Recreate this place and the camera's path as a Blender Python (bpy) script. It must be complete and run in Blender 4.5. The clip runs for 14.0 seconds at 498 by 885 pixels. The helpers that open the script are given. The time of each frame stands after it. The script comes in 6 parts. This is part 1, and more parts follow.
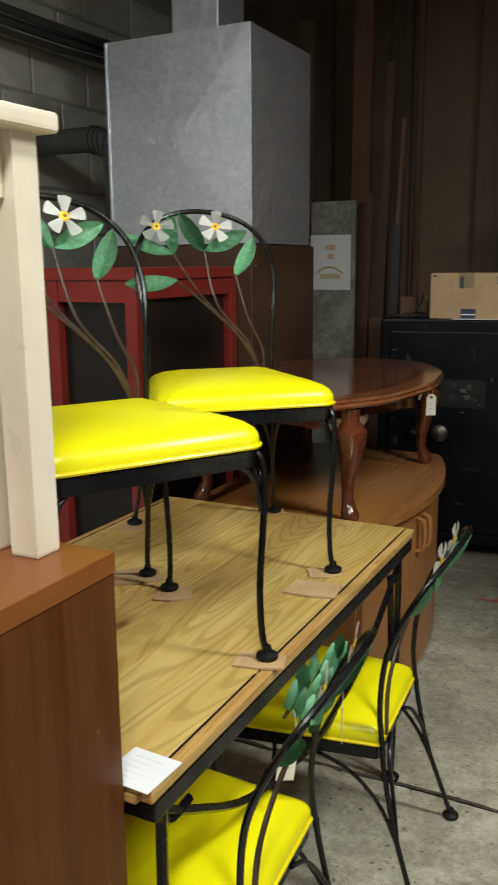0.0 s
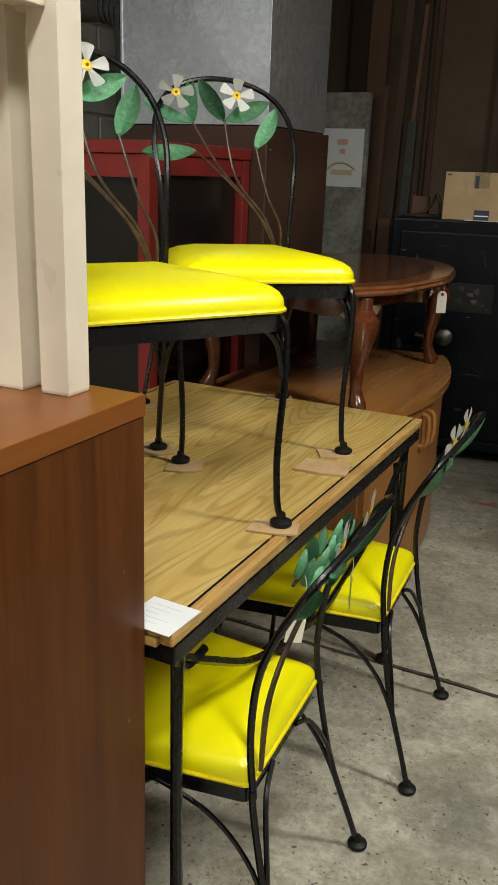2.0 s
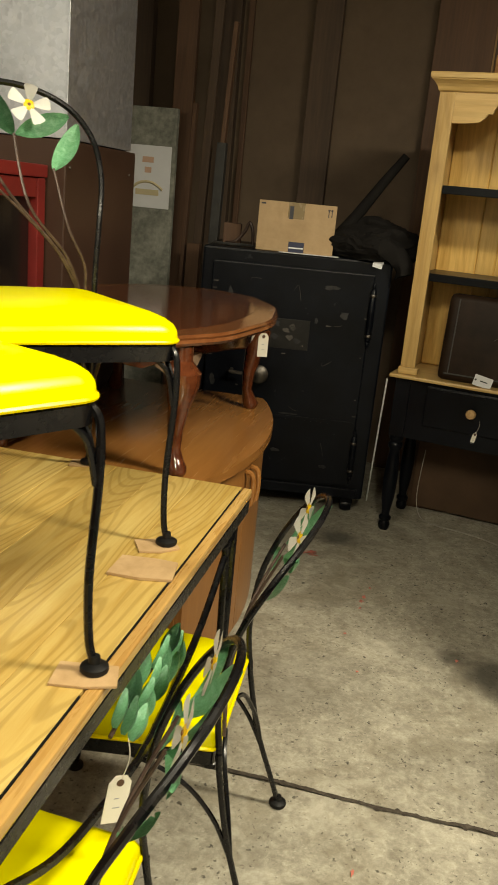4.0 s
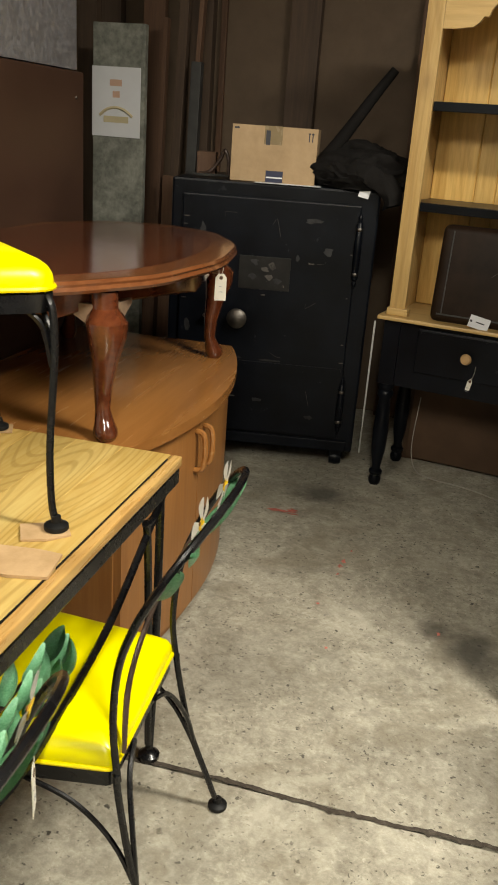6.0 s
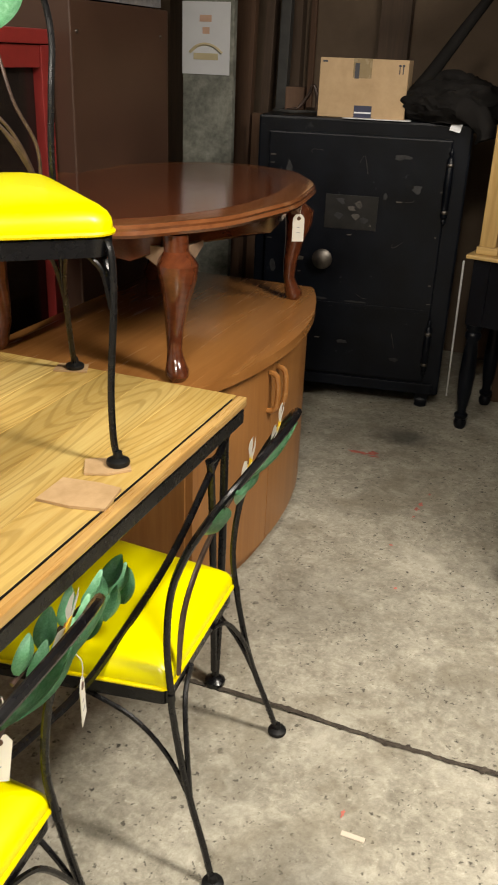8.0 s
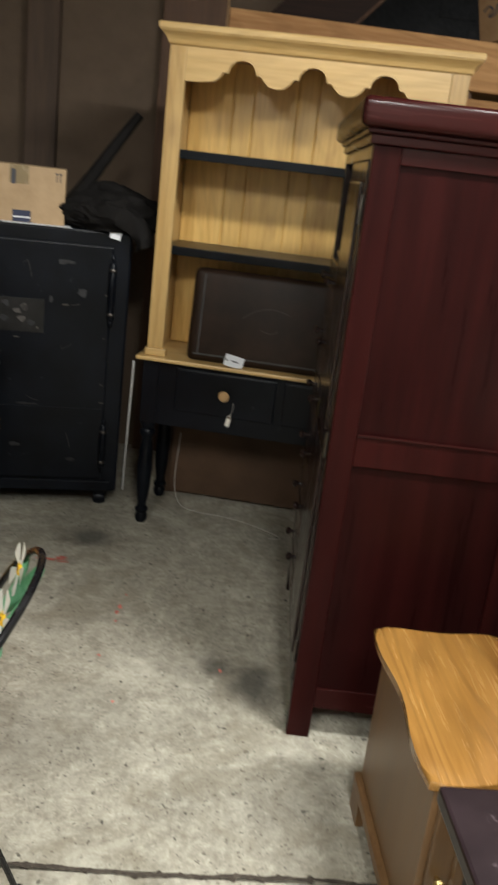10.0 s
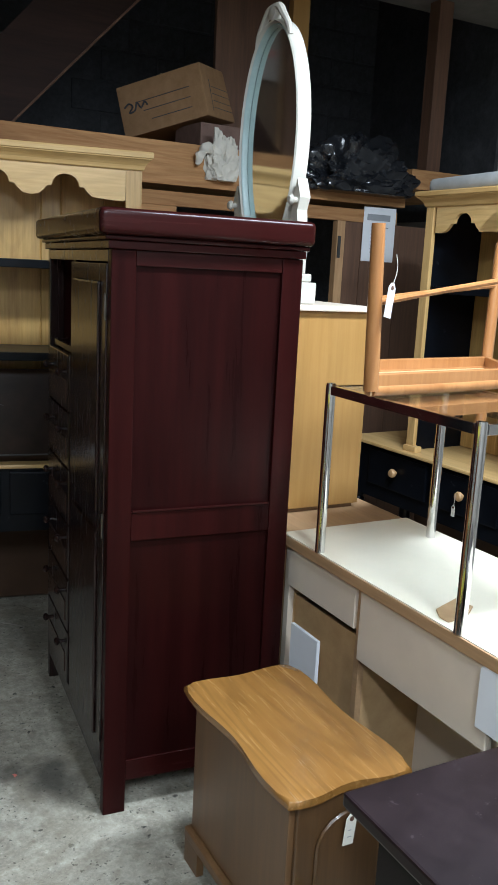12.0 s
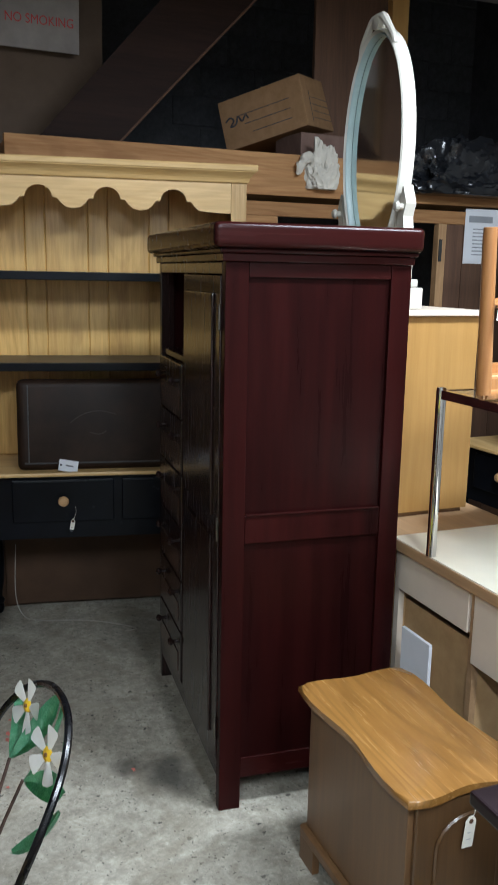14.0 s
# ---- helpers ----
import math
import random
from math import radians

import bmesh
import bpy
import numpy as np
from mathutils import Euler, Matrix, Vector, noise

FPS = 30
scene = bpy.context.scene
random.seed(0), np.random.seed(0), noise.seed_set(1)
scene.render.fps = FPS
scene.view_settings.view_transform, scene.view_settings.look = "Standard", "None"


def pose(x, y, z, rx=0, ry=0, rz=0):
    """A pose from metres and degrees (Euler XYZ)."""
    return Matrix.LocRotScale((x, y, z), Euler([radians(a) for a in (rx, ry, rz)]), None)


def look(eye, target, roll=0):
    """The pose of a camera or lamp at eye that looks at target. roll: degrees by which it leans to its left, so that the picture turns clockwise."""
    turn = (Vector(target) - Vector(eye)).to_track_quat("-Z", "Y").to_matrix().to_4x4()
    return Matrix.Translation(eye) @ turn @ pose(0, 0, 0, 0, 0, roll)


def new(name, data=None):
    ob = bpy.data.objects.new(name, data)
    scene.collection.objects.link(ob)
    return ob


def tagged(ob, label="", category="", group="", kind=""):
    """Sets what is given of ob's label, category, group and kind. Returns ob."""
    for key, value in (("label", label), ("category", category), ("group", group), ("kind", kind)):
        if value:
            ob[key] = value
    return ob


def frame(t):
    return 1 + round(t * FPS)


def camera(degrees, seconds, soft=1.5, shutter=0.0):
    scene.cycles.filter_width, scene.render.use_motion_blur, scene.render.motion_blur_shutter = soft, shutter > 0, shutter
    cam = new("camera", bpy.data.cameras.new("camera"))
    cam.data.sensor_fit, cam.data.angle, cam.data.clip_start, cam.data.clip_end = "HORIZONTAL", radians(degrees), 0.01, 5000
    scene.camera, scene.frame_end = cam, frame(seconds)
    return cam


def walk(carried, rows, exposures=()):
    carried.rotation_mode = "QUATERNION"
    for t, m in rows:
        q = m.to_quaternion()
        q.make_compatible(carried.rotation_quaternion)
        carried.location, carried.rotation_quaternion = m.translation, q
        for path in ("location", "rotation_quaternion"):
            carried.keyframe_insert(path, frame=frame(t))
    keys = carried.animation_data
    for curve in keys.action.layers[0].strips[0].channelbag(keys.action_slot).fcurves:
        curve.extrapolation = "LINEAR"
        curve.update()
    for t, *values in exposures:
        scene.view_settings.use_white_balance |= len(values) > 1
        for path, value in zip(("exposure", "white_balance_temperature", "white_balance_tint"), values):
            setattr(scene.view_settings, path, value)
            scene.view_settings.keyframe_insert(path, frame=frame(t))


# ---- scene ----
cam = camera(33.1, 14.0, shutter=0.35)
PATH = [
    (0, (0.005, 0.107, 1.509), (-0.879, 1.852, 1.093), -0.5),
    (0.5, (0.038, 0.107, 1.51), (-0.74, 1.901, 1.093), -0.3),
    (1, (0.023, 0.105, 1.467), (-0.714, 1.877, 0.907), 1.6),
    (1.5, (-0.021, 0.091, 1.44), (-0.897, 1.797, 0.871), -0.0),
    (2, (-0.044, 0.071, 1.415), (-0.878, 1.783, 0.804), 2.1),
    (2.5, (-0.026, 0.077, 1.436), (-0.792, 1.845, 0.9), -0.6),
    (3, (-0.089, 0.147, 1.465), (-0.784, 1.957, 0.977), -1.1),
    (3.5, (-0.238, 0.297, 1.471), (-0.708, 2.166, 0.935), 4.9),
    (4, (-0.224, 0.42, 1.463), (-0.619, 2.299, 0.903), 5.5),
    (4.2, (-0.195, 0.443, 1.489), (-0.646, 2.33, 1.003), 3.9),
    (6.3, (-0.025, 0.766, 1.438), (-0.472, 2.576, 0.715), 4.5),
    (6.5, (0.011, 0.748, 1.448), (-0.516, 2.53, 0.71), 3.9),
    (7, (0.024, 0.744, 1.41), (-0.674, 2.414, 0.56), 0.5),
    (7.2, (0.027, 0.733, 1.411), (-0.695, 2.396, 0.566), 0.1),
    (9.3, (-0.134, 0.774, 1.548), (-0.486, 2.613, 0.843), 5.6),
    (9.5, (-0.186, 0.758, 1.479), (-0.43, 2.673, 0.954), 4.1),
    (10, (-0.172, 0.766, 1.527), (-0.018, 2.665, 0.92), 6.8),
    (10.5, (-0.251, 0.648, 1.554), (0.097, 2.456, 0.773), 3.3),
    (11, (-0.362, 0.576, 1.574), (0.121, 2.371, 0.839), 1.2),
    (11.5, (-0.455, 0.667, 1.589), (0.362, 2.434, 1.131), -0.7),
    (12, (-0.511, 0.707, 1.589), (0.422, 2.43, 1.186), 2.9),
    (12.5, (-0.536, 0.695, 1.617), (0.303, 2.478, 1.281), 2.6),
    (13, (-0.559, 0.679, 1.611), (0.191, 2.499, 1.254), 0.9),
    (13.5, (-0.564, 0.668, 1.611), (0.155, 2.505, 1.281), 0.3),
    (14, (-0.579, 0.683, 1.595), (0.154, 2.502, 1.199), 1.1),
]
walk(cam, [(t, look(eye, target, roll)) for t, eye, target, roll in PATH],
     exposures=[(0, -0.37, 6300, 2), (0.5, -0.02, 6500, 7), (1, 0.05, 8000, 9), (1.5, -0.52, 6600, 4), (2, -0.48, 6500, 3), (2.5, -0.40, 6500, 1), (3, -0.18, 7100, 7), (3.5, -0.2, 8300, 6), (4.2, 0.15, 8000, 1), (6.5, 0.30, 7000, 8), (7.2, 0.24, 7000, 10), (9.5, 0.42, 6900, 9), (10, 0.40, 6200, 6), (11, 0.38, 5900, 9), (12, 0.14, 5200, 4), (14, 0.2, 5300, 6)])

# ---- light ----
world = bpy.data.worlds.new("basement_air")
scene.world = world
world.use_nodes = True
world.node_tree.nodes["Background"].inputs[0].default_value = (0.9, 0.95, 1.0, 1)
world.node_tree.nodes["Background"].inputs[1].default_value = 0.02
# Assumed overhead lamps; no fitting is in view, placed to light the room.
ASSUMED_LAMPS = [  # x, y, z, length along x, length along y, watts
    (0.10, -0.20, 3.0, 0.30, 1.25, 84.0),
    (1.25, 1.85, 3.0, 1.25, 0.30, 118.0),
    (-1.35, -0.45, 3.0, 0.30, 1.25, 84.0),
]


# ---- materials ----
def node_mat(name):
    m = bpy.data.materials.new(name)
    m.use_nodes = True
    nt = m.node_tree
    return m, nt, nt.nodes["Principled BSDF"]


def add(nt, kind, **values):
    n = nt.nodes.new(kind)
    for key, value in values.items():
        n.inputs[key].default_value = value
    return n


def ramp(nt, fac, stops):
    n = nt.nodes.new("ShaderNodeValToRGB")
    els = n.color_ramp.elements
    while len(els) < len(stops):
        els.new(0.5)
    for el, (at, col) in zip(els, stops):
        el.position, el.color = at, (*col, 1)
    nt.links.new(fac, n.inputs[0])
    return n.outputs[0]


def coords(nt, scale=(1, 1, 1), turn=(0, 0, 0), shift=False):
    tc = nt.nodes.new("ShaderNodeTexCoord")
    mp = nt.nodes.new("ShaderNodeMapping")
    if shift:
        info = nt.nodes.new("ShaderNodeObjectInfo")
        far = nt.nodes.new("ShaderNodeVectorMath")
        far.operation = "SCALE"
        far.inputs[0].default_value = (37.0, 23.0, 51.0)
        nt.links.new(info.outputs["Random"], far.inputs["Scale"])
        nt.links.new(far.outputs[0], mp.inputs["Location"])
    mp.inputs["Scale"].default_value = scale
    mp.inputs["Rotation"].default_value = turn
    nt.links.new(tc.outputs["Object"], mp.inputs[0])
    return mp.outputs[0]


def noise_tex(nt, vec, scale, detail=4.0, rough=0.55, dist=0.0):
    n = add(nt, "ShaderNodeTexNoise", Scale=scale, Detail=detail, Roughness=rough, Distortion=dist)
    nt.links.new(vec, n.inputs["Vector"])
    return n.outputs["Fac"]


def mix(nt, fac, a, b, kind="MIX"):
    n = nt.nodes.new("ShaderNodeMix")
    n.data_type, n.blend_type = "RGBA", kind
    for value, at in ((fac, 0), (a, 6), (b, 7)):
        if isinstance(value, (int, float)):
            n.inputs[at].default_value = value
        elif isinstance(value, tuple):
            n.inputs[at].default_value = (*value, 1)
        else:
            nt.links.new(value, n.inputs[at])
    return n.outputs[2]


def bump(nt, bsdf, height, strength, dist=0.002):
    n = add(nt, "ShaderNodeBump", Strength=strength, Distance=dist)
    nt.links.new(height, n.inputs["Height"])
    nt.links.new(n.outputs[0], bsdf.inputs["Normal"])


def rough_from(nt, bsdf, fac, lo, hi):
    n = add(nt, "ShaderNodeMapRange", **{"To Min": lo, "To Max": hi})
    nt.links.new(fac, n.inputs[0])
    nt.links.new(n.outputs[0], bsdf.inputs["Roughness"])


def tone_by_object(nt, colour, amount):
    """Shifts a colour's brightness a little from piece to piece."""
    info = nt.nodes.new("ShaderNodeObjectInfo")
    mr = add(nt, "ShaderNodeMapRange", **{"To Min": 1 - amount, "To Max": 1 + amount})
    nt.links.new(info.outputs["Random"], mr.inputs[0])
    hsv = nt.nodes.new("ShaderNodeHueSaturation")
    nt.links.new(mr.outputs[0], hsv.inputs["Value"])
    nt.links.new(colour, hsv.inputs["Color"])
    return hsv.outputs[0]


def wood(name, dark, mid, light, grain="z", rough=(0.25, 0.45), scale=1.0, rings=0.0, vary=0.0, coat=0.0, wear=0.0, spec=0.5, knots=0.0, figure=75.0):
    """Wood with long grain along one axis of the object; rings adds the bold arches of flat-sawn boards."""
    m, nt, b = node_mat(name)
    s = {"x": (0.9, 14, 14), "y": (14, 0.9, 14), "z": (14, 14, 0.9)}[grain]
    vec = coords(nt, tuple(k * scale for k in s), shift=True)
    fine = noise_tex(nt, vec, 5.0, 6, 0.65, 0.2)
    broad = noise_tex(nt, vec, 0.7, 3, 0.5, 0.6)
    col = ramp(nt, broad, [(0.3, dark), (0.5, mid), (0.72, light)])
    col = mix(nt, 0.45, col, ramp(nt, fine, [(0.35, dark), (0.65, light)]))
    if rings:
        stretch = {"x": (0.8, 5, 5), "y": (5, 0.8, 5), "z": (5, 5, 0.8)}[grain]
        field = noise_tex(nt, coords(nt, stretch, shift=True), 1.0, 1.0, 0.4, 0.15)
        k = nt.nodes.new("ShaderNodeMath")
        k.operation = "MULTIPLY"
        k.inputs[1].default_value = figure
        nt.links.new(field, k.inputs[0])
        sn = nt.nodes.new("ShaderNodeMath")
        sn.operation = "SINE"
        nt.links.new(k.outputs[0], sn.inputs[0])
        band = ramp(nt, sn.outputs[0], [(0.30, (0, 0, 0)), (0.85, (rings, rings, rings))])
        col = mix(nt, band, col, tuple(c * 0.62 for c in dark))
    if knots:
        where = coords(nt, {"x": (1.6, 3.2, 3.2), "y": (3.2, 1.6, 3.2), "z": (3.2, 3.2, 1.6)}[grain], shift=True)
        vor = add(nt, "ShaderNodeTexVoronoi", Scale=1.0)
        nt.links.new(where, vor.inputs["Vector"])
        ring = ramp(nt, vor.outputs["Distance"], [(0.035, (1, 1, 1)), (0.06, (0.55, 0.55, 0.55)), (0.13, (0, 0, 0))])
        col = mix(nt, mix(nt, 1.0, ring, (knots, knots, knots), "MULTIPLY"), col, (dark[0] * 0.36, dark[1] * 0.26, dark[2] * 0.3))
    if vary:
        col = tone_by_object(nt, col, vary)
    if wear:
        spots = ramp(nt, noise_tex(nt, coords(nt), 26.0, 5, 0.7), [(0.66, (0, 0, 0)), (0.72, (wear, wear, wear))])
        col = mix(nt, spots, col, tuple(min(1, c * 1.9) for c in light))
    nt.links.new(col, b.inputs["Base Color"])
    rough_from(nt, b, fine, *rough)
    b.inputs["Coat Weight"].default_value = coat
    b.inputs["Coat Roughness"].default_value = 0.12
    b.inputs["Specular IOR Level"].default_value = spec
    bump(nt, b, fine, 0.12, 0.001)
    return m


def plain(name, colour, rough=0.5, metal=0.0, blotch=0.12, size=6.0, fine=90.0, relief=0.1, coat=0.0, speck=None, gloss=0.5):
    """A coated or moulded surface: soft blotches, fine grain and, if wanted, chips of another colour."""
    m, nt, b = node_mat(name)
    vec = coords(nt)
    big = noise_tex(nt, vec, size, 4, 0.6)
    small = noise_tex(nt, vec, fine, 3, 0.6)
    lo, hi = tuple(c * (1 - blotch) for c in colour), tuple(min(1, c * (1 + blotch)) for c in colour)
    col = ramp(nt, big, [(0.3, lo), (0.7, hi)])
    if speck:
        chips = ramp(nt, noise_tex(nt, vec, fine * 0.35, 5, 0.7), [(0.655, (0, 0, 0)), (0.69, (1, 1, 1))])
        col = mix(nt, chips, col, speck)
    nt.links.new(col, b.inputs["Base Color"])
    b.inputs["Metallic"].default_value = metal
    b.inputs["Specular IOR Level"].default_value = gloss
    b.inputs["Coat Weight"].default_value = coat
    rough_from(nt, b, big, max(0.03, rough - 0.08), rough + 0.08)
    bump(nt, b, small, relief, 0.001)
    return m


def spot(nt, vec, wobble, x, y, rx, ry, soft):
    """1 inside a ragged spot on the floor, falling to 0 over its soft rim."""
    off = nt.nodes.new("ShaderNodeVectorMath")
    off.operation = "SUBTRACT"
    off.inputs[1].default_value = (x, y, 0)
    nt.links.new(vec, off.inputs[0])
    sc = nt.nodes.new("ShaderNodeVectorMath")
    sc.operation = "MULTIPLY"
    sc.inputs[1].default_value = (1 / rx, 1 / ry, 0)
    nt.links.new(off.outputs[0], sc.inputs[0])
    ln = nt.nodes.new("ShaderNodeVectorMath")
    ln.operation = "LENGTH"
    nt.links.new(sc.outputs[0], ln.inputs[0])
    ad = nt.nodes.new("ShaderNodeMath")
    ad.operation = "MULTIPLY_ADD"
    ad.inputs[1].default_value = 1.6
    nt.links.new(wobble, ad.inputs[0])
    nt.links.new(ln.outputs["Value"], ad.inputs[2])
    mr = add(nt, "ShaderNodeMapRange", **{"From Min": 1.8 + soft, "From Max": 1.8 - soft})
    nt.links.new(ad.outputs[0], mr.inputs[0])
    return mr.outputs[0]


def concrete_floor():
    m, nt, b = node_mat("worn_concrete")
    vec = coords(nt)
    cloud = noise_tex(nt, vec, 1.3, 6, 0.65)
    mid = noise_tex(nt, vec, 7.0, 7, 0.74)
    fine = noise_tex(nt, vec, 75.0, 4, 0.75)
    blotch = noise_tex(nt, vec, 26.0, 6, 0.72, 0.5)
    col = ramp(nt, cloud, [(0.34, (0.25, 0.228, 0.187)), (0.5, (0.39, 0.363, 0.305)), (0.62, (0.53, 0.50, 0.43))])
    col = mix(nt, 0.55, col, ramp(nt, mid, [(0.36, (0.17, 0.153, 0.122)), (0.5, (0.39, 0.362, 0.303)), (0.60, (0.66, 0.627, 0.55))]))
    col = mix(nt, 0.45, col, ramp(nt, blotch, [(0.36, (0.16, 0.145, 0.115)), (0.5, (0.35, 0.325, 0.272)), (0.64, (0.66, 0.63, 0.555))]))
    col = mix(nt, 0.25, col, ramp(nt, fine, [(0.35, (0.15, 0.14, 0.12)), (0.66, (0.62, 0.59, 0.53))]))
    shake = add(nt, "ShaderNodeTexNoise", Scale=70.0, Detail=3.0)
    nt.links.new(vec, shake.inputs["Vector"])
    bent = nt.nodes.new("ShaderNodeVectorMath")
    bent.operation = "MULTIPLY_ADD"
    bent.inputs[1].default_value = (0.026, 0.026, 0.026)
    nt.links.new(shake.outputs["Color"], bent.inputs[0])
    nt.links.new(vec, bent.inputs[2])
    hollow = None
    for scale, size, lo, dark in ((9.0, 0.09, 0.45, 0.055), (17.0, 0.125, 0.44, 0.045), (33.0, 0.18, 0.47, 0.07), (62.0, 0.23, 0.47, 0.11)):
        vor = add(nt, "ShaderNodeTexVoronoi", Scale=scale, Randomness=1.0)
        nt.links.new(bent.outputs[0], vor.inputs["Vector"])
        pit = ramp(nt, vor.outputs["Distance"], [(size * 0.6, (1, 1, 1)), (size, (0, 0, 0))])
        where = ramp(nt, noise_tex(nt, vec, 2.0 + scale * 0.14, 4, 0.65), [(lo, (0, 0, 0)), (lo + 0.05, (0.92, 0.92, 0.92))])
        hole = mix(nt, 1.0, pit, where, "MULTIPLY")
        hollow = hole if hollow is None else mix(nt, 1.0, hollow, hole, "LIGHTEN")
        col = mix(nt, hole, col, (dark, dark * 0.9, dark * 0.74))
    pale = ramp(nt, noise_tex(nt, vec, 48.0, 5, 0.75), [(0.58, (0, 0, 0)), (0.70, (0.7, 0.7, 0.7))])
    col = mix(nt, pale, col, (0.66, 0.63, 0.56))
    grime = ramp(nt, noise_tex(nt, vec, 1.5, 7, 0.72, 0.8), [(0.52, (0, 0, 0)), (0.70, (0.45, 0.45, 0.45))])
    col = mix(nt, grime, col, (0.165, 0.152, 0.128))
    damp = ramp(nt, noise_tex(nt, vec, 2.7, 6, 0.68, 1.2), [(0.50, (0, 0, 0)), (0.60, (0.42, 0.42, 0.42))])
    col = mix(nt, damp, col, (0.225, 0.195, 0.145))
    chalk = ramp(nt, noise_tex(nt, vec, 4.3, 6, 0.7, 0.9), [(0.54, (0, 0, 0)), (0.66, (0.4, 0.4, 0.4))])
    col = mix(nt, chalk, col, (0.60, 0.575, 0.51))
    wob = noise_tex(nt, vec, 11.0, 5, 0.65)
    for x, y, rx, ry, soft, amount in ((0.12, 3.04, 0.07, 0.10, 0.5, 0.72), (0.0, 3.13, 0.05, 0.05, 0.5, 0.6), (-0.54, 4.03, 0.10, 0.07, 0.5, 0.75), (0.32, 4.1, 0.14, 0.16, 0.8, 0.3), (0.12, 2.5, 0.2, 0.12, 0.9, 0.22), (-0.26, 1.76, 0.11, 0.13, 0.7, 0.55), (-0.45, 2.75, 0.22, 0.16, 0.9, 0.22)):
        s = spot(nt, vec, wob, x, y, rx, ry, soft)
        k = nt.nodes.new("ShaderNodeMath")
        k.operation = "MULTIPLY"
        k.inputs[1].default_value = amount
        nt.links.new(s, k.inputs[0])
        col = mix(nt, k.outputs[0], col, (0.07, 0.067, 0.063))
    col = mix(nt, 1.0, col, (0.91, 0.90, 0.84), "MULTIPLY")
    nt.links.new(col, b.inputs["Base Color"])
    rough_from(nt, b, mid, 0.5, 0.85)
    bump(nt, b, mix(nt, hollow, fine, (0.0, 0.0, 0.0)), 0.45, 0.003)
    return m


def galvanised():
    m, nt, b = node_mat("galvanised_sheet")
    vec = coords(nt)
    vor = add(nt, "ShaderNodeTexVoronoi", Scale=70.0)
    nt.links.new(vec, vor.inputs["Vector"])
    sep = nt.nodes.new("ShaderNodeSeparateColor")
    nt.links.new(vor.outputs["Color"], sep.inputs[0])
    cloud = noise_tex(nt, vec, 3.0, 5, 0.6)
    col = mix(nt, 0.4, ramp(nt, sep.outputs[0], [(0, (0.60, 0.65, 0.74)), (1, (0.84, 0.88, 0.98))]),
              ramp(nt, cloud, [(0.3, (0.62, 0.67, 0.76)), (0.7, (0.86, 0.86, 0.98))]))
    nt.links.new(col, b.inputs["Base Color"])
    b.inputs["Metallic"].default_value = 0.92
    rough_from(nt, b, sep.outputs[1], 0.36, 0.50)
    bump(nt, b, noise_tex(nt, vec, 1.6, 1, 0.5), 0.06, 0.01)
    return m


def mottled(name, a, c, d, scale=9.0, rough=0.7, relief=0.2):
    m, nt, b = node_mat(name)
    vec = coords(nt)
    n1, n2 = noise_tex(nt, vec, scale, 6, 0.68, 0.4), noise_tex(nt, vec, scale * 6, 4, 0.65)
    col = mix(nt, 0.4, ramp(nt, n1, [(0.32, a), (0.5, c), (0.68, d)]), ramp(nt, n2, [(0.3, a), (0.7, d)]))
    col = tone_by_object(nt, col, 0.08)
    nt.links.new(col, b.inputs["Base Color"])
    rough_from(nt, b, n1, max(0.05, rough - 0.1), min(1, rough + 0.1))
    b.inputs["Specular IOR Level"].default_value = 0.5 if rough < 0.6 else 0.25
    bump(nt, b, n2, relief, 0.002)
    return m


def clear_glass(name, tint=(0.9, 0.95, 0.93)):
    m, nt, b = node_mat(name)
    b.inputs["Base Color"].default_value = (*tint, 1)
    b.inputs["Transmission Weight"].default_value = 1.0
    b.inputs["Roughness"].default_value = 0.02
    return m


PINE = wood("honey_pine", (0.50, 0.31, 0.080), (0.61, 0.415, 0.125), (0.71, 0.53, 0.20), "y", (0.14, 0.26), rings=0.36, vary=0.16, coat=0.4, knots=0.95, figure=190.0)
PINE_EDGE = wood("pine_edge", (0.33, 0.155, 0.042), (0.50, 0.29, 0.09), (0.62, 0.41, 0.15), "y", (0.2, 0.35), coat=0.3, rings=0.3)
HUTCH = wood("blond_pine", (0.46, 0.275, 0.088), (0.62, 0.405, 0.155), (0.71, 0.495, 0.215), "z", (0.3, 0.45), vary=0.08, rings=0.2, knots=0.35)
HUTCH_BACK = wood("golden_pine_boards", (0.44, 0.235, 0.058), (0.64, 0.395, 0.118), (0.74, 0.49, 0.165), "z", (0.3, 0.45), vary=0.10, rings=0.12, knots=0.3)
HUTCH_X = wood("blond_pine_rail", (0.49, 0.30, 0.10), (0.64, 0.425, 0.165), (0.72, 0.51, 0.23), "x", (0.3, 0.45), rings=0.12)
# One laminate in two tones: the upright faces have their shade coloured in.
CHERRY_SHADED = wood("shaded_cherry_laminate", (0.050, 0.0135, 0.0024), (0.083, 0.0245, 0.0046), (0.120, 0.039, 0.0085), "z", (0.34, 0.46), scale=1.0, spec=0.3)
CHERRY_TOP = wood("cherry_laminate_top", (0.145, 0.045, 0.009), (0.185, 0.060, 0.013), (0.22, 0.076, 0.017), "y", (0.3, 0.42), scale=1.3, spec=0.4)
TEAK = wood("teak_veneer", (0.23, 0.092, 0.024), (0.30, 0.127, 0.036), (0.35, 0.158, 0.048), "z", (0.28, 0.42), vary=0.04)
TEAK_TOP = wood("teak_veneer_top", (0.25, 0.10, 0.026), (0.31, 0.13, 0.036), (0.36, 0.16, 0.046), "y", (0.2, 0.32), coat=0.2, scale=0.6)
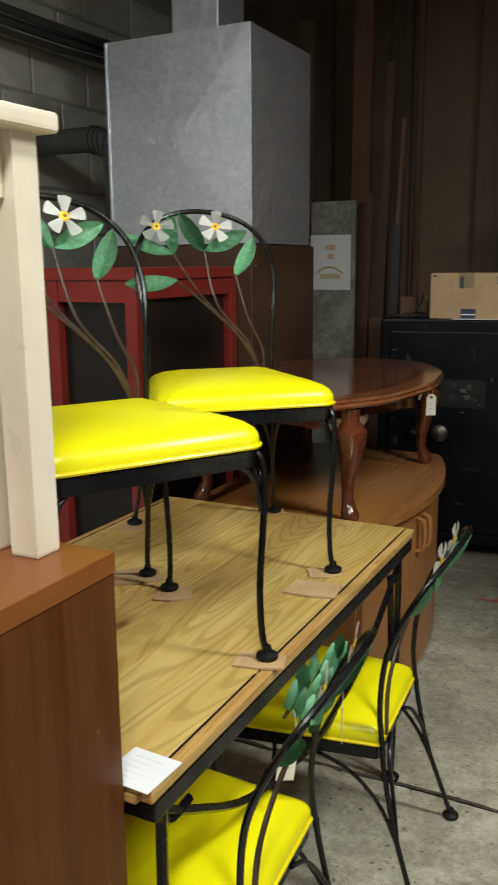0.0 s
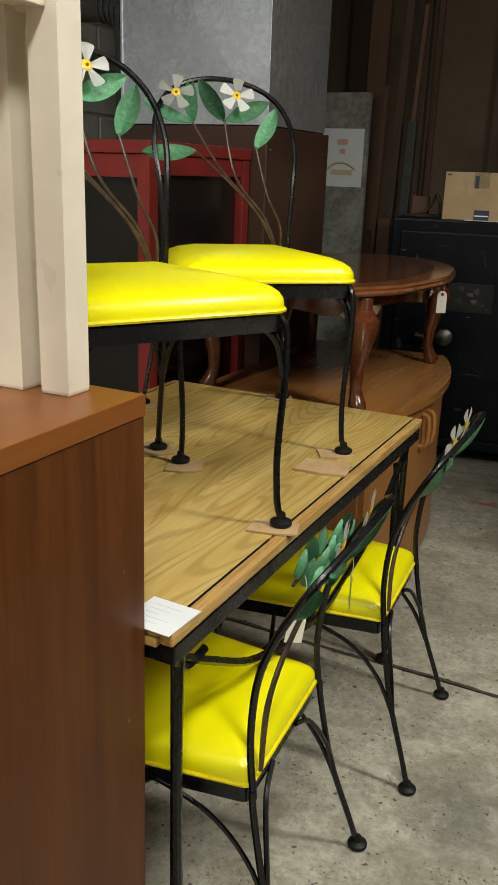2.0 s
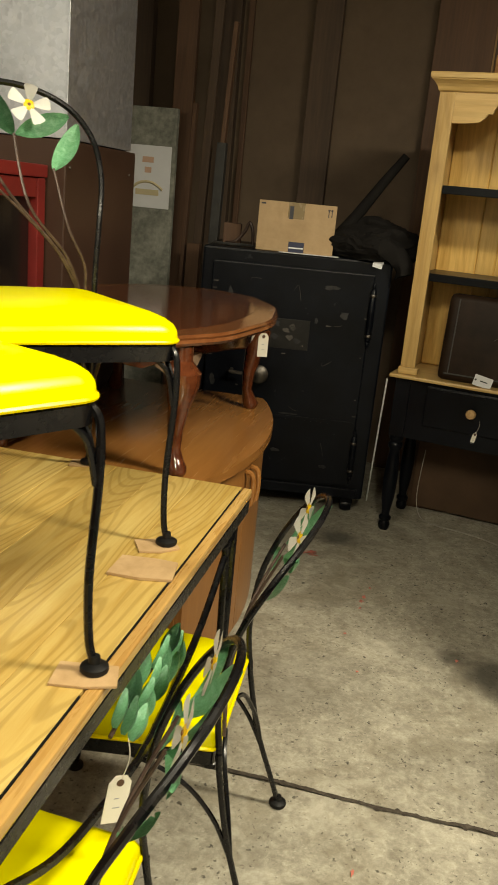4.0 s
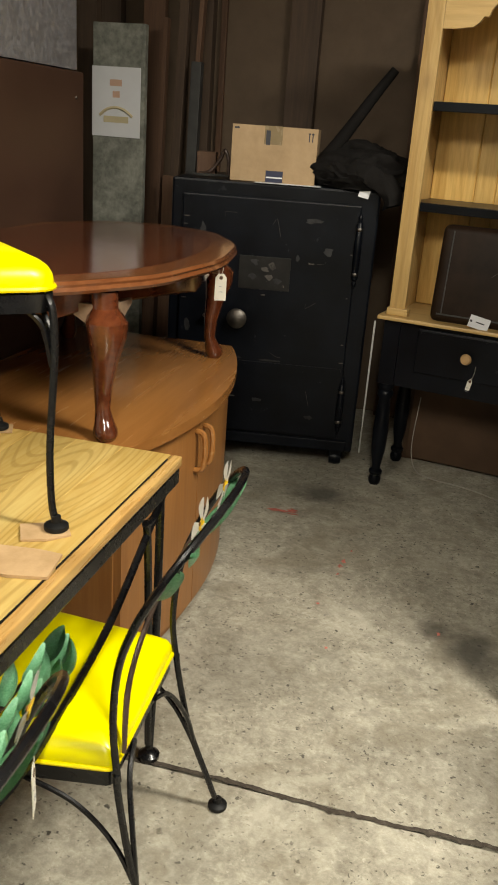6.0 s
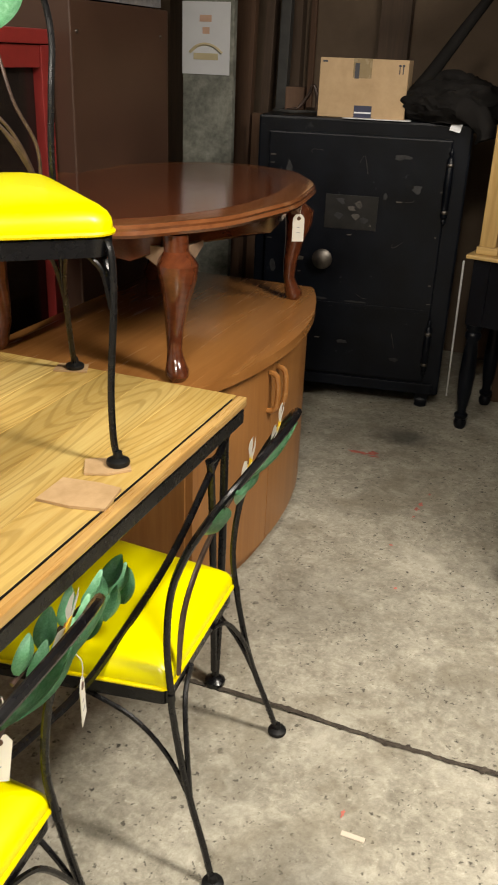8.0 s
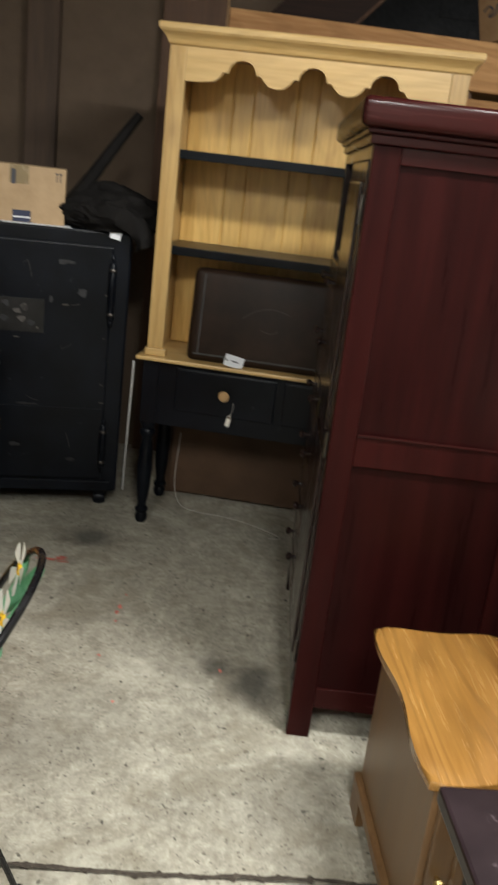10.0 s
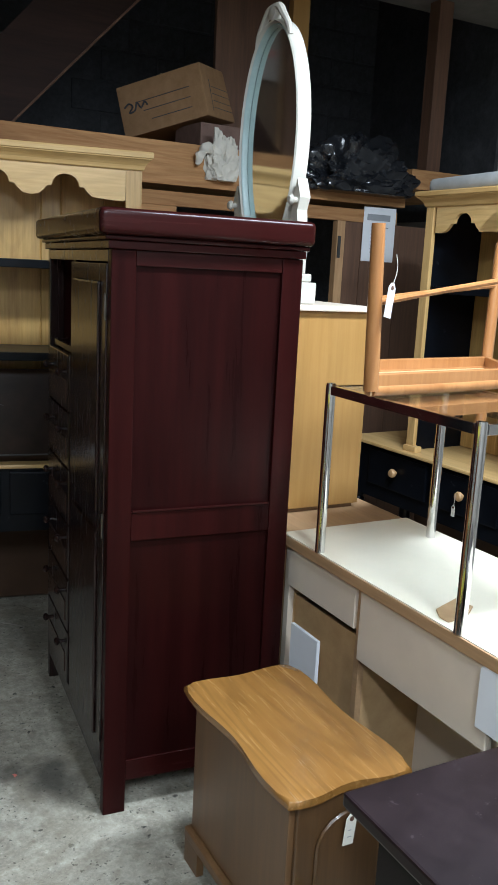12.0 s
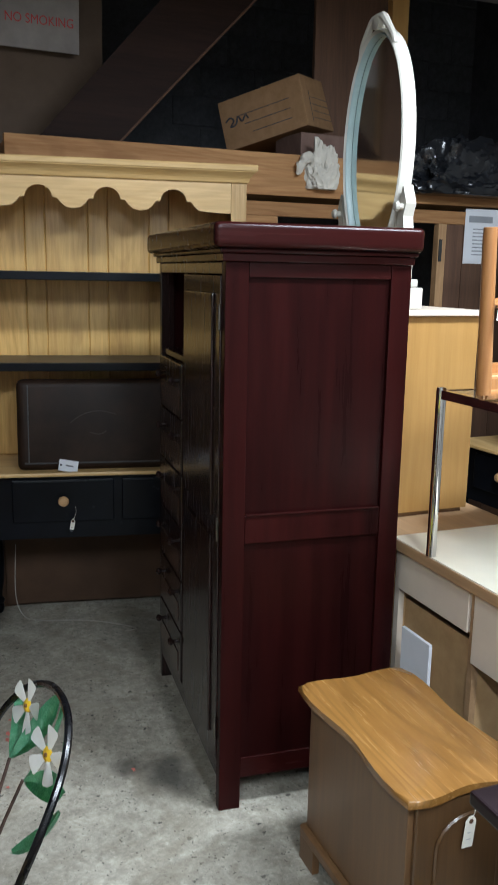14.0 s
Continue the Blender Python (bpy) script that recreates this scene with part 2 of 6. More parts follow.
MAHOG = wood("red_mahogany", (0.0055, 0.0014, 0.0014), (0.0130, 0.0025, 0.0024), (0.029, 0.0048, 0.0042), "z", (0.22, 0.36), scale=0.22, coat=0.0, wear=0.03, spec=0.09)
MAHOG_X = wood("red_mahogany_rail", (0.010, 0.0020, 0.0019), (0.018, 0.0030, 0.0027), (0.030, 0.0046, 0.0040), "x", (0.2, 0.32), scale=0.4, coat=0.06, wear=0.06, spec=0.16)
MAHOG_FRONT = wood("mahogany_front", (0.011, 0.0045, 0.004), (0.016, 0.0065, 0.0055), (0.022, 0.009, 0.007), "z", (0.2, 0.32), coat=0.18)
# Paler brown that paints floor light reflected on the drawer fronts.
MAHOG_REFLECT = wood("drawer_floor_reflection", (0.045, 0.024, 0.016), (0.062, 0.034, 0.022), (0.08, 0.045, 0.03), "y", (0.2, 0.3), coat=0.2)
ROSEWOOD = wood("glossy_rosewood", (0.058, 0.014, 0.006), (0.10, 0.026, 0.010), (0.14, 0.040, 0.015), "y", (0.08, 0.2), coat=0.7)
ROSE_BAND = wood("rosewood_band", (0.115, 0.036, 0.013), (0.17, 0.058, 0.02), (0.22, 0.082, 0.03), "y", (0.1, 0.22), coat=0.6)
EAR = plain("worn_bare_wood", (0.22, 0.145, 0.095), 0.5, 0.0, 0.25, 30, 120, 0.2)
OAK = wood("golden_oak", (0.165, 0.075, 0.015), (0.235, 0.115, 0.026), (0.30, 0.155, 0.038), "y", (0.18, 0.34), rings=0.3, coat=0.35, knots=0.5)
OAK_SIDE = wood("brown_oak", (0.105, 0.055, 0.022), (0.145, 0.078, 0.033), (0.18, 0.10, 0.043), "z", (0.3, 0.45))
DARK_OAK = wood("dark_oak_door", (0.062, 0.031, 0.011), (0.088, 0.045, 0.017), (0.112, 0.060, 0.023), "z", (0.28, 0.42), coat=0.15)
MAPLE = wood("maple_veneer", (0.29, 0.155, 0.040), (0.35, 0.195, 0.055), (0.40, 0.23, 0.070), "z", (0.3, 0.42), scale=0.5)
BEECH = wood("orange_beech", (0.27, 0.112, 0.033), (0.35, 0.158, 0.050), (0.41, 0.197, 0.068), "z", (0.25, 0.38), coat=0.2)
BEECH_PANEL = wood("pale_beech_board", (0.46, 0.29, 0.14), (0.54, 0.36, 0.19), (0.60, 0.42, 0.24), "x", (0.35, 0.5))
TIMBER = wood("rough_timber", (0.27, 0.125, 0.045), (0.40, 0.215, 0.085), (0.50, 0.29, 0.125), "x", (0.6, 0.85), vary=0.1, rings=0.25, wear=0.1, knots=0.6, spec=0.25)
TIMBER_Z = wood("rough_timber_post", (0.26, 0.14, 0.062), (0.38, 0.225, 0.105), (0.46, 0.29, 0.14), "z", (0.6, 0.85), vary=0.1, rings=0.2)
OLD_STUD = wood("old_dark_stud", (0.045, 0.028, 0.018), (0.075, 0.046, 0.03), (0.105, 0.068, 0.043), "z", (0.65, 0.9), vary=0.12)
OLD_RED = wood("old_reddish_stud", (0.07, 0.035, 0.02), (0.11, 0.056, 0.031), (0.15, 0.08, 0.045), "z", (0.6, 0.85), vary=0.12)
PANELING = mottled("brown_hardboard", (0.095, 0.066, 0.044), (0.12, 0.083, 0.056), (0.145, 0.102, 0.069), 1.6, 0.75, 0.08)
FURNACE_BROWN = plain("brown_furnace_enamel", (0.058, 0.030, 0.020), 0.36, 0.0, 0.18, 2.5, 70, 0.06)
BLACK_PAINT = plain("worn_black_paint", (0.0034, 0.0044, 0.0070), 0.34, 0.0, 0.5, 5, 60, 0.12, speck=(0.022, 0.024, 0.028), gloss=0.17)
SAFE_PLATE = plain("rubbed_name_plate", (0.008, 0.0072, 0.0066), 0.45, 0.0, 0.5, 20, 75, 0.2, speck=(0.30, 0.27, 0.23), gloss=0.3)
IRON = plain("black_wrought_iron", (0.0042, 0.0042, 0.005), 0.27, 0.0, 0.3, 30, 200, 0.15, coat=0.06, gloss=0.38)
STEM = plain("brown_iron_stem", (0.062, 0.038, 0.029), 0.36, 0.2, 0.45, 60, 200, 0.3)
LEAF = mottled("green_enamel_leaf", (0.055, 0.24, 0.10), (0.115, 0.37, 0.18), (0.32, 0.58, 0.38), 55.0, 0.36, 0.7)
PETAL = plain("white_enamel", (0.82, 0.82, 0.80), 0.35, 0.0, 0.05, 30, 120, 0.1)
FLOWER_EYE = plain("yellow_enamel", (0.80, 0.52, 0.02), 0.4, 0.0, 0.15, 60, 160, 0.2)
FLOWER_DOT = plain("brown_enamel", (0.16, 0.07, 0.02), 0.5)
VINYL = plain("yellow_vinyl", (0.84, 0.77, 0.003), 0.31, 0.0, 0.03, 5, 300, 0.008)
PIPING = plain("yellow_piping", (0.82, 0.68, 0.003), 0.3, 0.0, 0.05, 20, 300, 0.1)
# Cream greyed down for the mirror; its shade is part of the colour.
SHADED_CREAM = plain("shaded_cream_paint", (0.48, 0.455, 0.395), 0.4, 0.0, 0.1, 12, 80, 0.2)
CREAM = plain("cream_gloss_paint", (0.70, 0.625, 0.52), 0.30, 0.0, 0.06, 9, 80, 0.08)
WHITE_LAM = plain("cream_laminate", (0.88, 0.82, 0.67), 0.36, 0.0, 0.03, 8, 300, 0.03)
DRAWER_LAM = plain("beige_laminate", (0.66, 0.57, 0.46), 0.45, 0.0, 0.05, 6, 250, 0.03)
EDGE_OAK = wood("oak_edge_band", (0.30, 0.18, 0.085), (0.40, 0.25, 0.125), (0.47, 0.30, 0.16), "y", (0.4, 0.55))
CHIPBOARD = mottled("raw_board", (0.40, 0.25, 0.11), (0.52, 0.34, 0.16), (0.60, 0.41, 0.21), 3.0, 0.7, 0.15)
RED_PAINT = plain("red_painted_wood", (0.20, 0.018, 0.016), 0.42, 0.0, 0.18, 7, 70, 0.12)
DARK_FILL = plain("dark_fill_panel", (0.012, 0.009, 0.008), 0.16, 0.0, 0.3, 4, 100, 0.02)
PURPLE = plain("dark_plum_lacquer", (0.0125, 0.0075, 0.0088), 0.34, 0.0, 0.45, 7, 70, 0.12, speck=(0.045, 0.032, 0.036), gloss=0.2)
PLUM_DARK = plain("dark_plum_wood", (0.008, 0.0055, 0.006), 0.5, 0.0, 0.2, 5, 80, 0.1, gloss=0.15)
CARD = mottled("corrugated_cardboard", (0.36, 0.245, 0.135), (0.46, 0.32, 0.185), (0.53, 0.38, 0.23), 3.0, 0.8, 0.12)
CARD_PAD = mottled("cardboard_pad", (0.36, 0.23, 0.11), (0.46, 0.30, 0.155), (0.53, 0.36, 0.20), 8.0, 0.85, 0.25)
CARD_MAUVE = mottled("mauve_brown_carton", (0.13, 0.082, 0.066), (0.18, 0.115, 0.092), (0.23, 0.15, 0.12), 4.0, 0.85, 0.15)
TAPE = plain("brown_parcel_tape", (0.26, 0.19, 0.10), 0.28, 0.0, 0.1, 9, 120, 0.08)
PAPER = plain("white_paper", (0.74, 0.75, 0.78), 0.7, 0.0, 0.04, 6, 120, 0.06)
# Sign board taken down to a dull greyish tone.
DULL_PAPER = plain("greyish_sign_board", (0.30, 0.265, 0.245), 0.7, 0.0, 0.15, 9, 120, 0.06)
PALE_PAPER = plain("pale_card", (0.78, 0.75, 0.66), 0.65, 0.0, 0.05, 8, 120, 0.06)
INK = plain("dark_ink", (0.05, 0.05, 0.06), 0.7)
INK_GREY = plain("grey_ink", (0.30, 0.31, 0.33), 0.7)
INK_PALE = plain("faint_ink", (0.52, 0.53, 0.56), 0.7)
INK_BLUE = plain("navy_label", (0.02, 0.025, 0.06), 0.5)
INK_RED = plain("red_ink", (0.52, 0.055, 0.05), 0.6)
INK_ORANGE = plain("orange_ink", (0.68, 0.44, 0.32), 0.6)
INK_YELLOW = plain("ochre_ink", (0.62, 0.53, 0.33), 0.6)
CHROME = plain("chrome_tube", (0.62, 0.61, 0.60), 0.10, 1.0, 0.04, 9, 200, 0.02)
BRASS = plain("aged_brass", (0.52, 0.38, 0.16), 0.3, 1.0, 0.15, 40, 150, 0.1)
STEEL = plain("worn_steel", (0.15, 0.135, 0.12), 0.45, 1.0, 0.3, 30, 150, 0.1)
KNOB_WOOD = plain("turned_wood_knob", (0.50, 0.31, 0.14), 0.4, 0.0, 0.12, 40, 150, 0.1)
SLATE = mottled("mottled_stone_board", (0.085, 0.09, 0.078), (0.22, 0.225, 0.195), (0.42, 0.42, 0.36), 6.0, 0.75, 0.25)
BLOCK = mottled("grey_block", (0.33, 0.325, 0.30), (0.43, 0.425, 0.39), (0.52, 0.51, 0.475), 5.0, 0.9, 0.5)
MORTAR = mottled("block_mortar", (0.22, 0.22, 0.20), (0.29, 0.29, 0.265), (0.35, 0.35, 0.325), 12.0, 0.95, 0.4)
BLACK_BLOCK = mottled("black_painted_block", (0.036, 0.038, 0.042), (0.062, 0.064, 0.069), (0.10, 0.103, 0.109), 6.0, 0.75, 0.6)
# Mostly unseen walls and ceiling, toned up so they bounce fill light.
BOUNCE_WALL = mottled("bounce_plaster", (0.27, 0.26, 0.24), (0.34, 0.325, 0.30), (0.40, 0.385, 0.355), 3.0, 0.9, 0.3)
CEIL = mottled("ceiling_board", (0.17, 0.16, 0.145), (0.22, 0.207, 0.187), (0.27, 0.253, 0.23), 2.0, 0.9, 0.2)
PIPE = plain("dusty_black_pipe", (0.05, 0.05, 0.048), 0.6, 0.2, 0.35, 12, 70, 0.3)
CABLE = plain("old_black_cable", (0.035, 0.034, 0.032), 0.6, 0.0, 0.3, 20, 120, 0.2)
CLOTH = plain("black_canvas", (0.0085, 0.0075, 0.007), 0.85, 0.0, 0.3, 14, 260, 0.5, gloss=0.15)
RAG = plain("off_white_rag", (0.62, 0.58, 0.50), 0.85, 0.0, 0.12, 14, 200, 0.4)
BAG = plain("black_plastic_bag", (0.012, 0.013, 0.016), 0.17, 0.0, 0.2, 30, 60, 0.2)
# Carton brown darkened; the shade above the rail is put into the colour.
CARD_SHADED = mottled("shaded_brown_carton", (0.22, 0.125, 0.058), (0.29, 0.175, 0.085), (0.35, 0.215, 0.11), 4.0, 0.85, 0.15)
RUBBER = plain("dull_black_rubber", (0.006, 0.006, 0.006), 0.5, 0.0, 0.3, 30, 150, 0.15, gloss=0.3)
LEATHER = plain("brown_leatherette_case", (0.022, 0.0125, 0.0078), 0.42, 0.0, 0.4, 7, 240, 0.3, gloss=0.16)
KICK = plain("brown_back_board", (0.066, 0.038, 0.022), 0.55, 0.0, 0.3, 3, 120, 0.1, gloss=0.2)
WIRE = plain("dusty_pale_wire", (0.30, 0.275, 0.24), 0.6, 0.0, 0.1, 20, 120, 0.1)
RUBBED = plain("rubbed_black_paint", (0.022, 0.022, 0.023), 0.5, 0.0, 0.5, 30, 120, 0.3, gloss=0.3)
SCUFF = plain("pale_scuff", (0.062, 0.054, 0.047), 0.7, 0.0, 0.4, 60, 150, 0.2)
STRINGER = wood("stair_stringer_wood", (0.012, 0.006, 0.004), (0.020, 0.010, 0.007), (0.032, 0.016, 0.011), "x", (0.5, 0.7), wear=0.05, spec=0.1)
TEAL_LIP = plain("pale_teal_rim", (0.33, 0.42, 0.41), 0.35, 0.0, 0.12, 12, 80, 0.15)
BLUE_TAPE = plain("grey_blue_blanket", (0.42, 0.43, 0.43), 0.85, 0.0, 0.12, 12, 150, 0.4)
CONCRETE = concrete_floor()
GALV = galvanised()
GLASS = clear_glass("glass_sheet")
MIRROR = plain("mirror_silver", (0.86, 0.88, 0.87), 0.035, 1.0, 0.01, 3, 50, 0.0)
STAIN_RED = plain("red_paint_drips", (0.50, 0.15, 0.115), 0.7, 0.0, 0.3, 60, 160, 0.2)
STAIN_DARK = mottled("crack_dirt", (0.022, 0.017, 0.013), (0.06, 0.048, 0.037), (0.12, 0.10, 0.08), 40.0, 0.95, 0.6)


# Glow for the tubes of the assumed fittings.
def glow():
    m, nt, b = node_mat("assumed_tube_glow")
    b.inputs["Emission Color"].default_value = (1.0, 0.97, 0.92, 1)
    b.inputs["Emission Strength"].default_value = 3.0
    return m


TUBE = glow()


# ---- shapes ----
def mesh_of(name, bm, mat, smooth=False):
    me = bpy.data.meshes.new(name)
    bmesh.ops.recalc_face_normals(bm, faces=bm.faces)
    if smooth:
        for f in bm.faces:
            f.smooth = True
        for e in bm.edges:
            if len(e.link_faces) == 2 and e.calc_face_angle(0) > 0.7:
                e.smooth = False
    bm.to_mesh(me)
    bm.free()
    me.materials.append(mat)
    return me


def part(name, bm, mat, parent=None, label="", smooth=False, m=None):
    ob = new(name, mesh_of(name, bm, mat, smooth))
    if parent:
        ob.parent = parent
    if m is not None:
        ob.matrix_basis = m
    if label:
        ob["label"] = label
    return ob


def share(name, me, parent, m, label=""):
    ob = new(name, me)
    ob.parent = parent
    ob.matrix_basis = m
    if label:
        ob["label"] = label
    return ob


def thing(name, label, category, m=None, group="", kind=""):
    ob = new(name)
    ob.empty_display_size = 0.05
    if m is not None:
        ob.matrix_basis = m
    return tagged(ob, label, category, group, kind)


def single(name, bm, mat, label, category, m=None, smooth=False, kind="", group=""):
    return tagged(part(name, bm, mat, None, "", smooth, m), label, category, group, kind)


def box(x0, x1, y0, y1, z0, z1, r=0.0, bm=None, segs=2):
    bm = bm or bmesh.new()
    geo = bmesh.ops.create_cube(bm, size=1.0, matrix=Matrix.Translation(((x0 + x1) / 2, (y0 + y1) / 2, (z0 + z1) / 2)) @ Matrix.Diagonal((x1 - x0, y1 - y0, z1 - z0, 1)))
    if r:
        edges = list({e for v in geo["verts"] for e in v.link_edges})
        bmesh.ops.bevel(bm, geom=edges, offset=r, segments=segs, affect="EDGES", profile=0.6)
    return bm


def prism(outline, z0, z1, r=0.0, bm=None, top_only=False):
    """An upright solid over an outline of (x, y)."""
    bm = bm or bmesh.new()
    low = [bm.verts.new((x, y, z0)) for x, y in outline]
    high = [bm.verts.new((x, y, z1)) for x, y in outline]
    n = len(outline)
    bm.faces.new(low[::-1])
    cap = bm.faces.new(high)
    for i in range(n):
        bm.faces.new((low[i], low[(i + 1) % n], high[(i + 1) % n], high[i]))
    if r:
        bmesh.ops.bevel(bm, geom=list(cap.edges), offset=r, segments=3, affect="EDGES", profile=0.5)
    return bm


def sheet_prism(outline, y0, y1, bm=None):
    """A board cut to an outline of (x, z), from y0 to y1."""
    bm = bm or bmesh.new()
    a = [bm.verts.new((x, y0, z)) for x, z in outline]
    b = [bm.verts.new((x, y1, z)) for x, z in outline]
    n = len(outline)
    bm.faces.new(a)
    bm.faces.new(b[::-1])
    for i in range(n):
        bm.faces.new((a[i], b[i], b[(i + 1) % n], a[(i + 1) % n]))
    return bm


def smooth_line(points, steps=6):
    pts = [Vector(p) for p in points]
    out = []
    for i in range(len(pts) - 1):
        p0, p1, p2, p3 = pts[max(i - 1, 0)], pts[i], pts[i + 1], pts[min(i + 2, len(pts) - 1)]
        for k in range(steps):
            t = k / steps
            out.append(0.5 * (2 * p1 + (p2 - p0) * t + (2 * p0 - 5 * p1 + 4 * p2 - p3) * t * t + (3 * p1 - p0 - 3 * p2 + p3) * t ** 3))
    return out + [pts[-1]]


def rod(points, radius, sides=8, steps=6, bm=None, taper=None, closed=False):
    """A round bar bent along points."""
    bm = bm or bmesh.new()
    line = smooth_line(points, steps) if steps > 1 else [Vector(p) for p in points]
    rings, side = [], None
    n = len(line)
    for i, p in enumerate(line):
        d = (line[min(i + 1, n - 1)] - line[max(i - 1, 0)]).normalized()
        if side is None:
            side = d.orthogonal().normalized()
        else:
            side = (side - d * side.dot(d)).normalized()
        up = d.cross(side)
        r = radius * (1 + (taper - 1) * i / (n - 1)) if taper else radius
        rings.append([bm.verts.new(p + (side * math.cos(a) + up * math.sin(a)) * r) for a in (2 * math.pi * k / sides for k in range(sides))])
    for a, b in zip(rings, rings[1:]):
        for k in range(sides):
            bm.faces.new((a[k], a[(k + 1) % sides], b[(k + 1) % sides], b[k]))
    bm.faces.new(rings[0][::-1])
    bm.faces.new(rings[-1])
    return bm


def lathe(profile, sides=16, bm=None, at=(0, 0, 0), axis=None):
    """A turned solid from (radius, height) pairs."""
    bm = bm or bmesh.new()
    m = Matrix.Translation(at) @ (axis or Matrix())
    rings = [[bm.verts.new(m @ Vector((max(r, 0.0004) * math.cos(2 * math.pi * k / sides), max(r, 0.0004) * math.sin(2 * math.pi * k / sides), z))) for k in range(sides)] for r, z in profile]
    for a, b in zip(rings, rings[1:]):
        for k in range(sides):
            bm.faces.new((a[k], a[(k + 1) % sides], b[(k + 1) % sides], b[k]))
    bm.faces.new(rings[0][::-1])
    bm.faces.new(rings[-1])
    return bm


def loft(sections):
    """A skin over rings of equal count, closed at both ends."""
    bm = bmesh.new()
    rings = [[bm.verts.new(p) for p in ring] for ring in sections]
    n = len(rings[0])
    for a, b in zip(rings, rings[1:]):
        for k in range(n):
            bm.faces.new((a[k], a[(k + 1) % n], b[(k + 1) % n], b[k]))
    bm.faces.new(rings[0][::-1])
    bm.faces.new(rings[-1])
    return bm


def words(text, size, mat, m, parent, name="lettering", squash=1.0, bold=0.0):
    """Flat letters as a mesh, centred on the pose m."""
    cu = bpy.data.curves.new(name, "FONT")
    cu.body, cu.size, cu.extrude, cu.align_x, cu.align_y, cu.offset = text, size, 0.0004, "CENTER", "CENTER", bold
    tmp = bpy.data.objects.new(name, cu)
    scene.collection.objects.link(tmp)
    me = bpy.data.meshes.new_from_object(tmp.evaluated_get(bpy.context.evaluated_depsgraph_get()))
    bpy.data.objects.remove(tmp)
    me.materials.clear()
    me.materials.append(mat)
    ob = new(name, me)
    ob.parent = parent
    ob.matrix_basis = m @ Matrix.Diagonal((squash, 1, 1, 1))
    return ob


TURN_X = pose(0, 0, 0, 90, 0, 0)


# ---- the room ----
X0, X1, Y0, Y1, H = -2.72, 3.6, -1.6, 5.3, 3.15
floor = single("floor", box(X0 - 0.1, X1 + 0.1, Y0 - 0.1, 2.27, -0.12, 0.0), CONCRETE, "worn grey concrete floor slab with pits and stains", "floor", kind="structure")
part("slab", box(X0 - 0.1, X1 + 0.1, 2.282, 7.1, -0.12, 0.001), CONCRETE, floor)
random.seed(5)
bm = bmesh.new()
lo, hi = [], []
for i in range(1400):
    x = X0 + (X1 - X0) * i / 1399
    y = 2.276 + 0.005 * math.sin(x * 9.7) + 0.005 * noise.noise((x * 14, 0, 0)) + 0.003 * noise.noise((x * 60, 3, 0))
    w = 0.0055 + 0.003 * noise.noise((x * 20, 9, 0))
    chip = max(0.0, noise.noise((x * 45, 17, 0)) - 0.15) * 0.022
    lo.append(bm.verts.new((x, y - w - chip - random.uniform(0, 0.0015), 0.0035)))
    hi.append(bm.verts.new((x, y + w + max(0.0, noise.noise((x * 40, 31, 0)) - 0.25) * 0.02 + random.uniform(0, 0.0015), 0.0035)))
for i in range(1399):
    bm.faces.new((lo[i], lo[i + 1], hi[i + 1], hi[i]))
part("joint", bm, STAIN_DARK, floor, "dark dirty joint between floor slabs")


def blot(x, y, rx, ry, seed, mat, name, label, z=0.004):
    """A stain with a ragged outline."""
    random.seed(seed)
    ph = [random.uniform(0, 6.28) for _ in range(5)]
    b = bmesh.new()
    ring = []
    for k in range(36):
        a = 2 * math.pi * k / 36
        r = 1 + sum(0.16 * math.sin((j + 2) * a + ph[j]) for j in range(5))
        ring.append(b.verts.new((x + rx * r * math.cos(a), y + ry * r * math.sin(a), z)))
    b.faces.new(ring)
    return part(name, b, mat, floor, label)


random.seed(9)
for x, y, rx, ry in ((-0.66, 3.79, 0.045, 0.012), (-0.61, 3.81, 0.020, 0.012), (-0.345, 3.46, 0.006, 0.016), (-0.35, 3.36, 0.005, 0.006), (0.012, 3.10, 0.006, 0.008),
                     (-0.38, 3.14, 0.005, 0.006), (-0.225, 2.03, 0.004, 0.009), (-0.60, 3.775, 0.022, 0.005), (-0.352, 3.42, 0.008, 0.010), (-0.31, 2.9, 0.005, 0.005), (-0.33, 3.55, 0.005, 0.006)):
    blot(x, y, rx, ry, int(1000 * abs(x * y)), STAIN_RED, "drip", "splashes of red paint", 0.005)
part("scrap", box(-0.215, -0.165, 1.978, 1.990, 0.001, 0.003), DRAWER_LAM, floor, "torn white paper scrap")

ceiling = single("ceiling", box(X0 - 0.1, X1 + 0.1, Y0 - 0.1, 4.98, H, H + 0.1), CEIL, "basement ceiling boards, tone raised to bounce light", "ceiling", kind="structure")
part("stair_soffit", box(0.31, X1 + 0.1, 4.99, 7.1, 4.1, 4.2), CEIL, ceiling, "high dark soffit over the stairs")
part("low_soffit", box(X0 - 0.1, 0.30, 4.9805, 5.45, H, H + 0.1), CEIL, ceiling)
part("header", box(0.31, X1 + 0.1, 4.982, 5.05, H + 0.002, 4.0995), CEIL, ceiling)
wall_back = single("wall_back", box(X0 - 0.1, 0.42, Y1, Y1 + 0.12, 0, H), PANELING, "dull brown hardboard panelled basement wall", "wall", kind="structure")
for x0, w, mat in ((-1.10, 0.15, OLD_STUD), (-0.46, 0.30, OLD_RED), (-2.2, 0.2, OLD_STUD), (-1.62, 0.12, OLD_STUD)):
    part("stud", box(x0, x0 + w, Y1 - 0.07, Y1 - 0.002, 0, H, 0.004), mat, wall_back, "dark vertical timber stud")
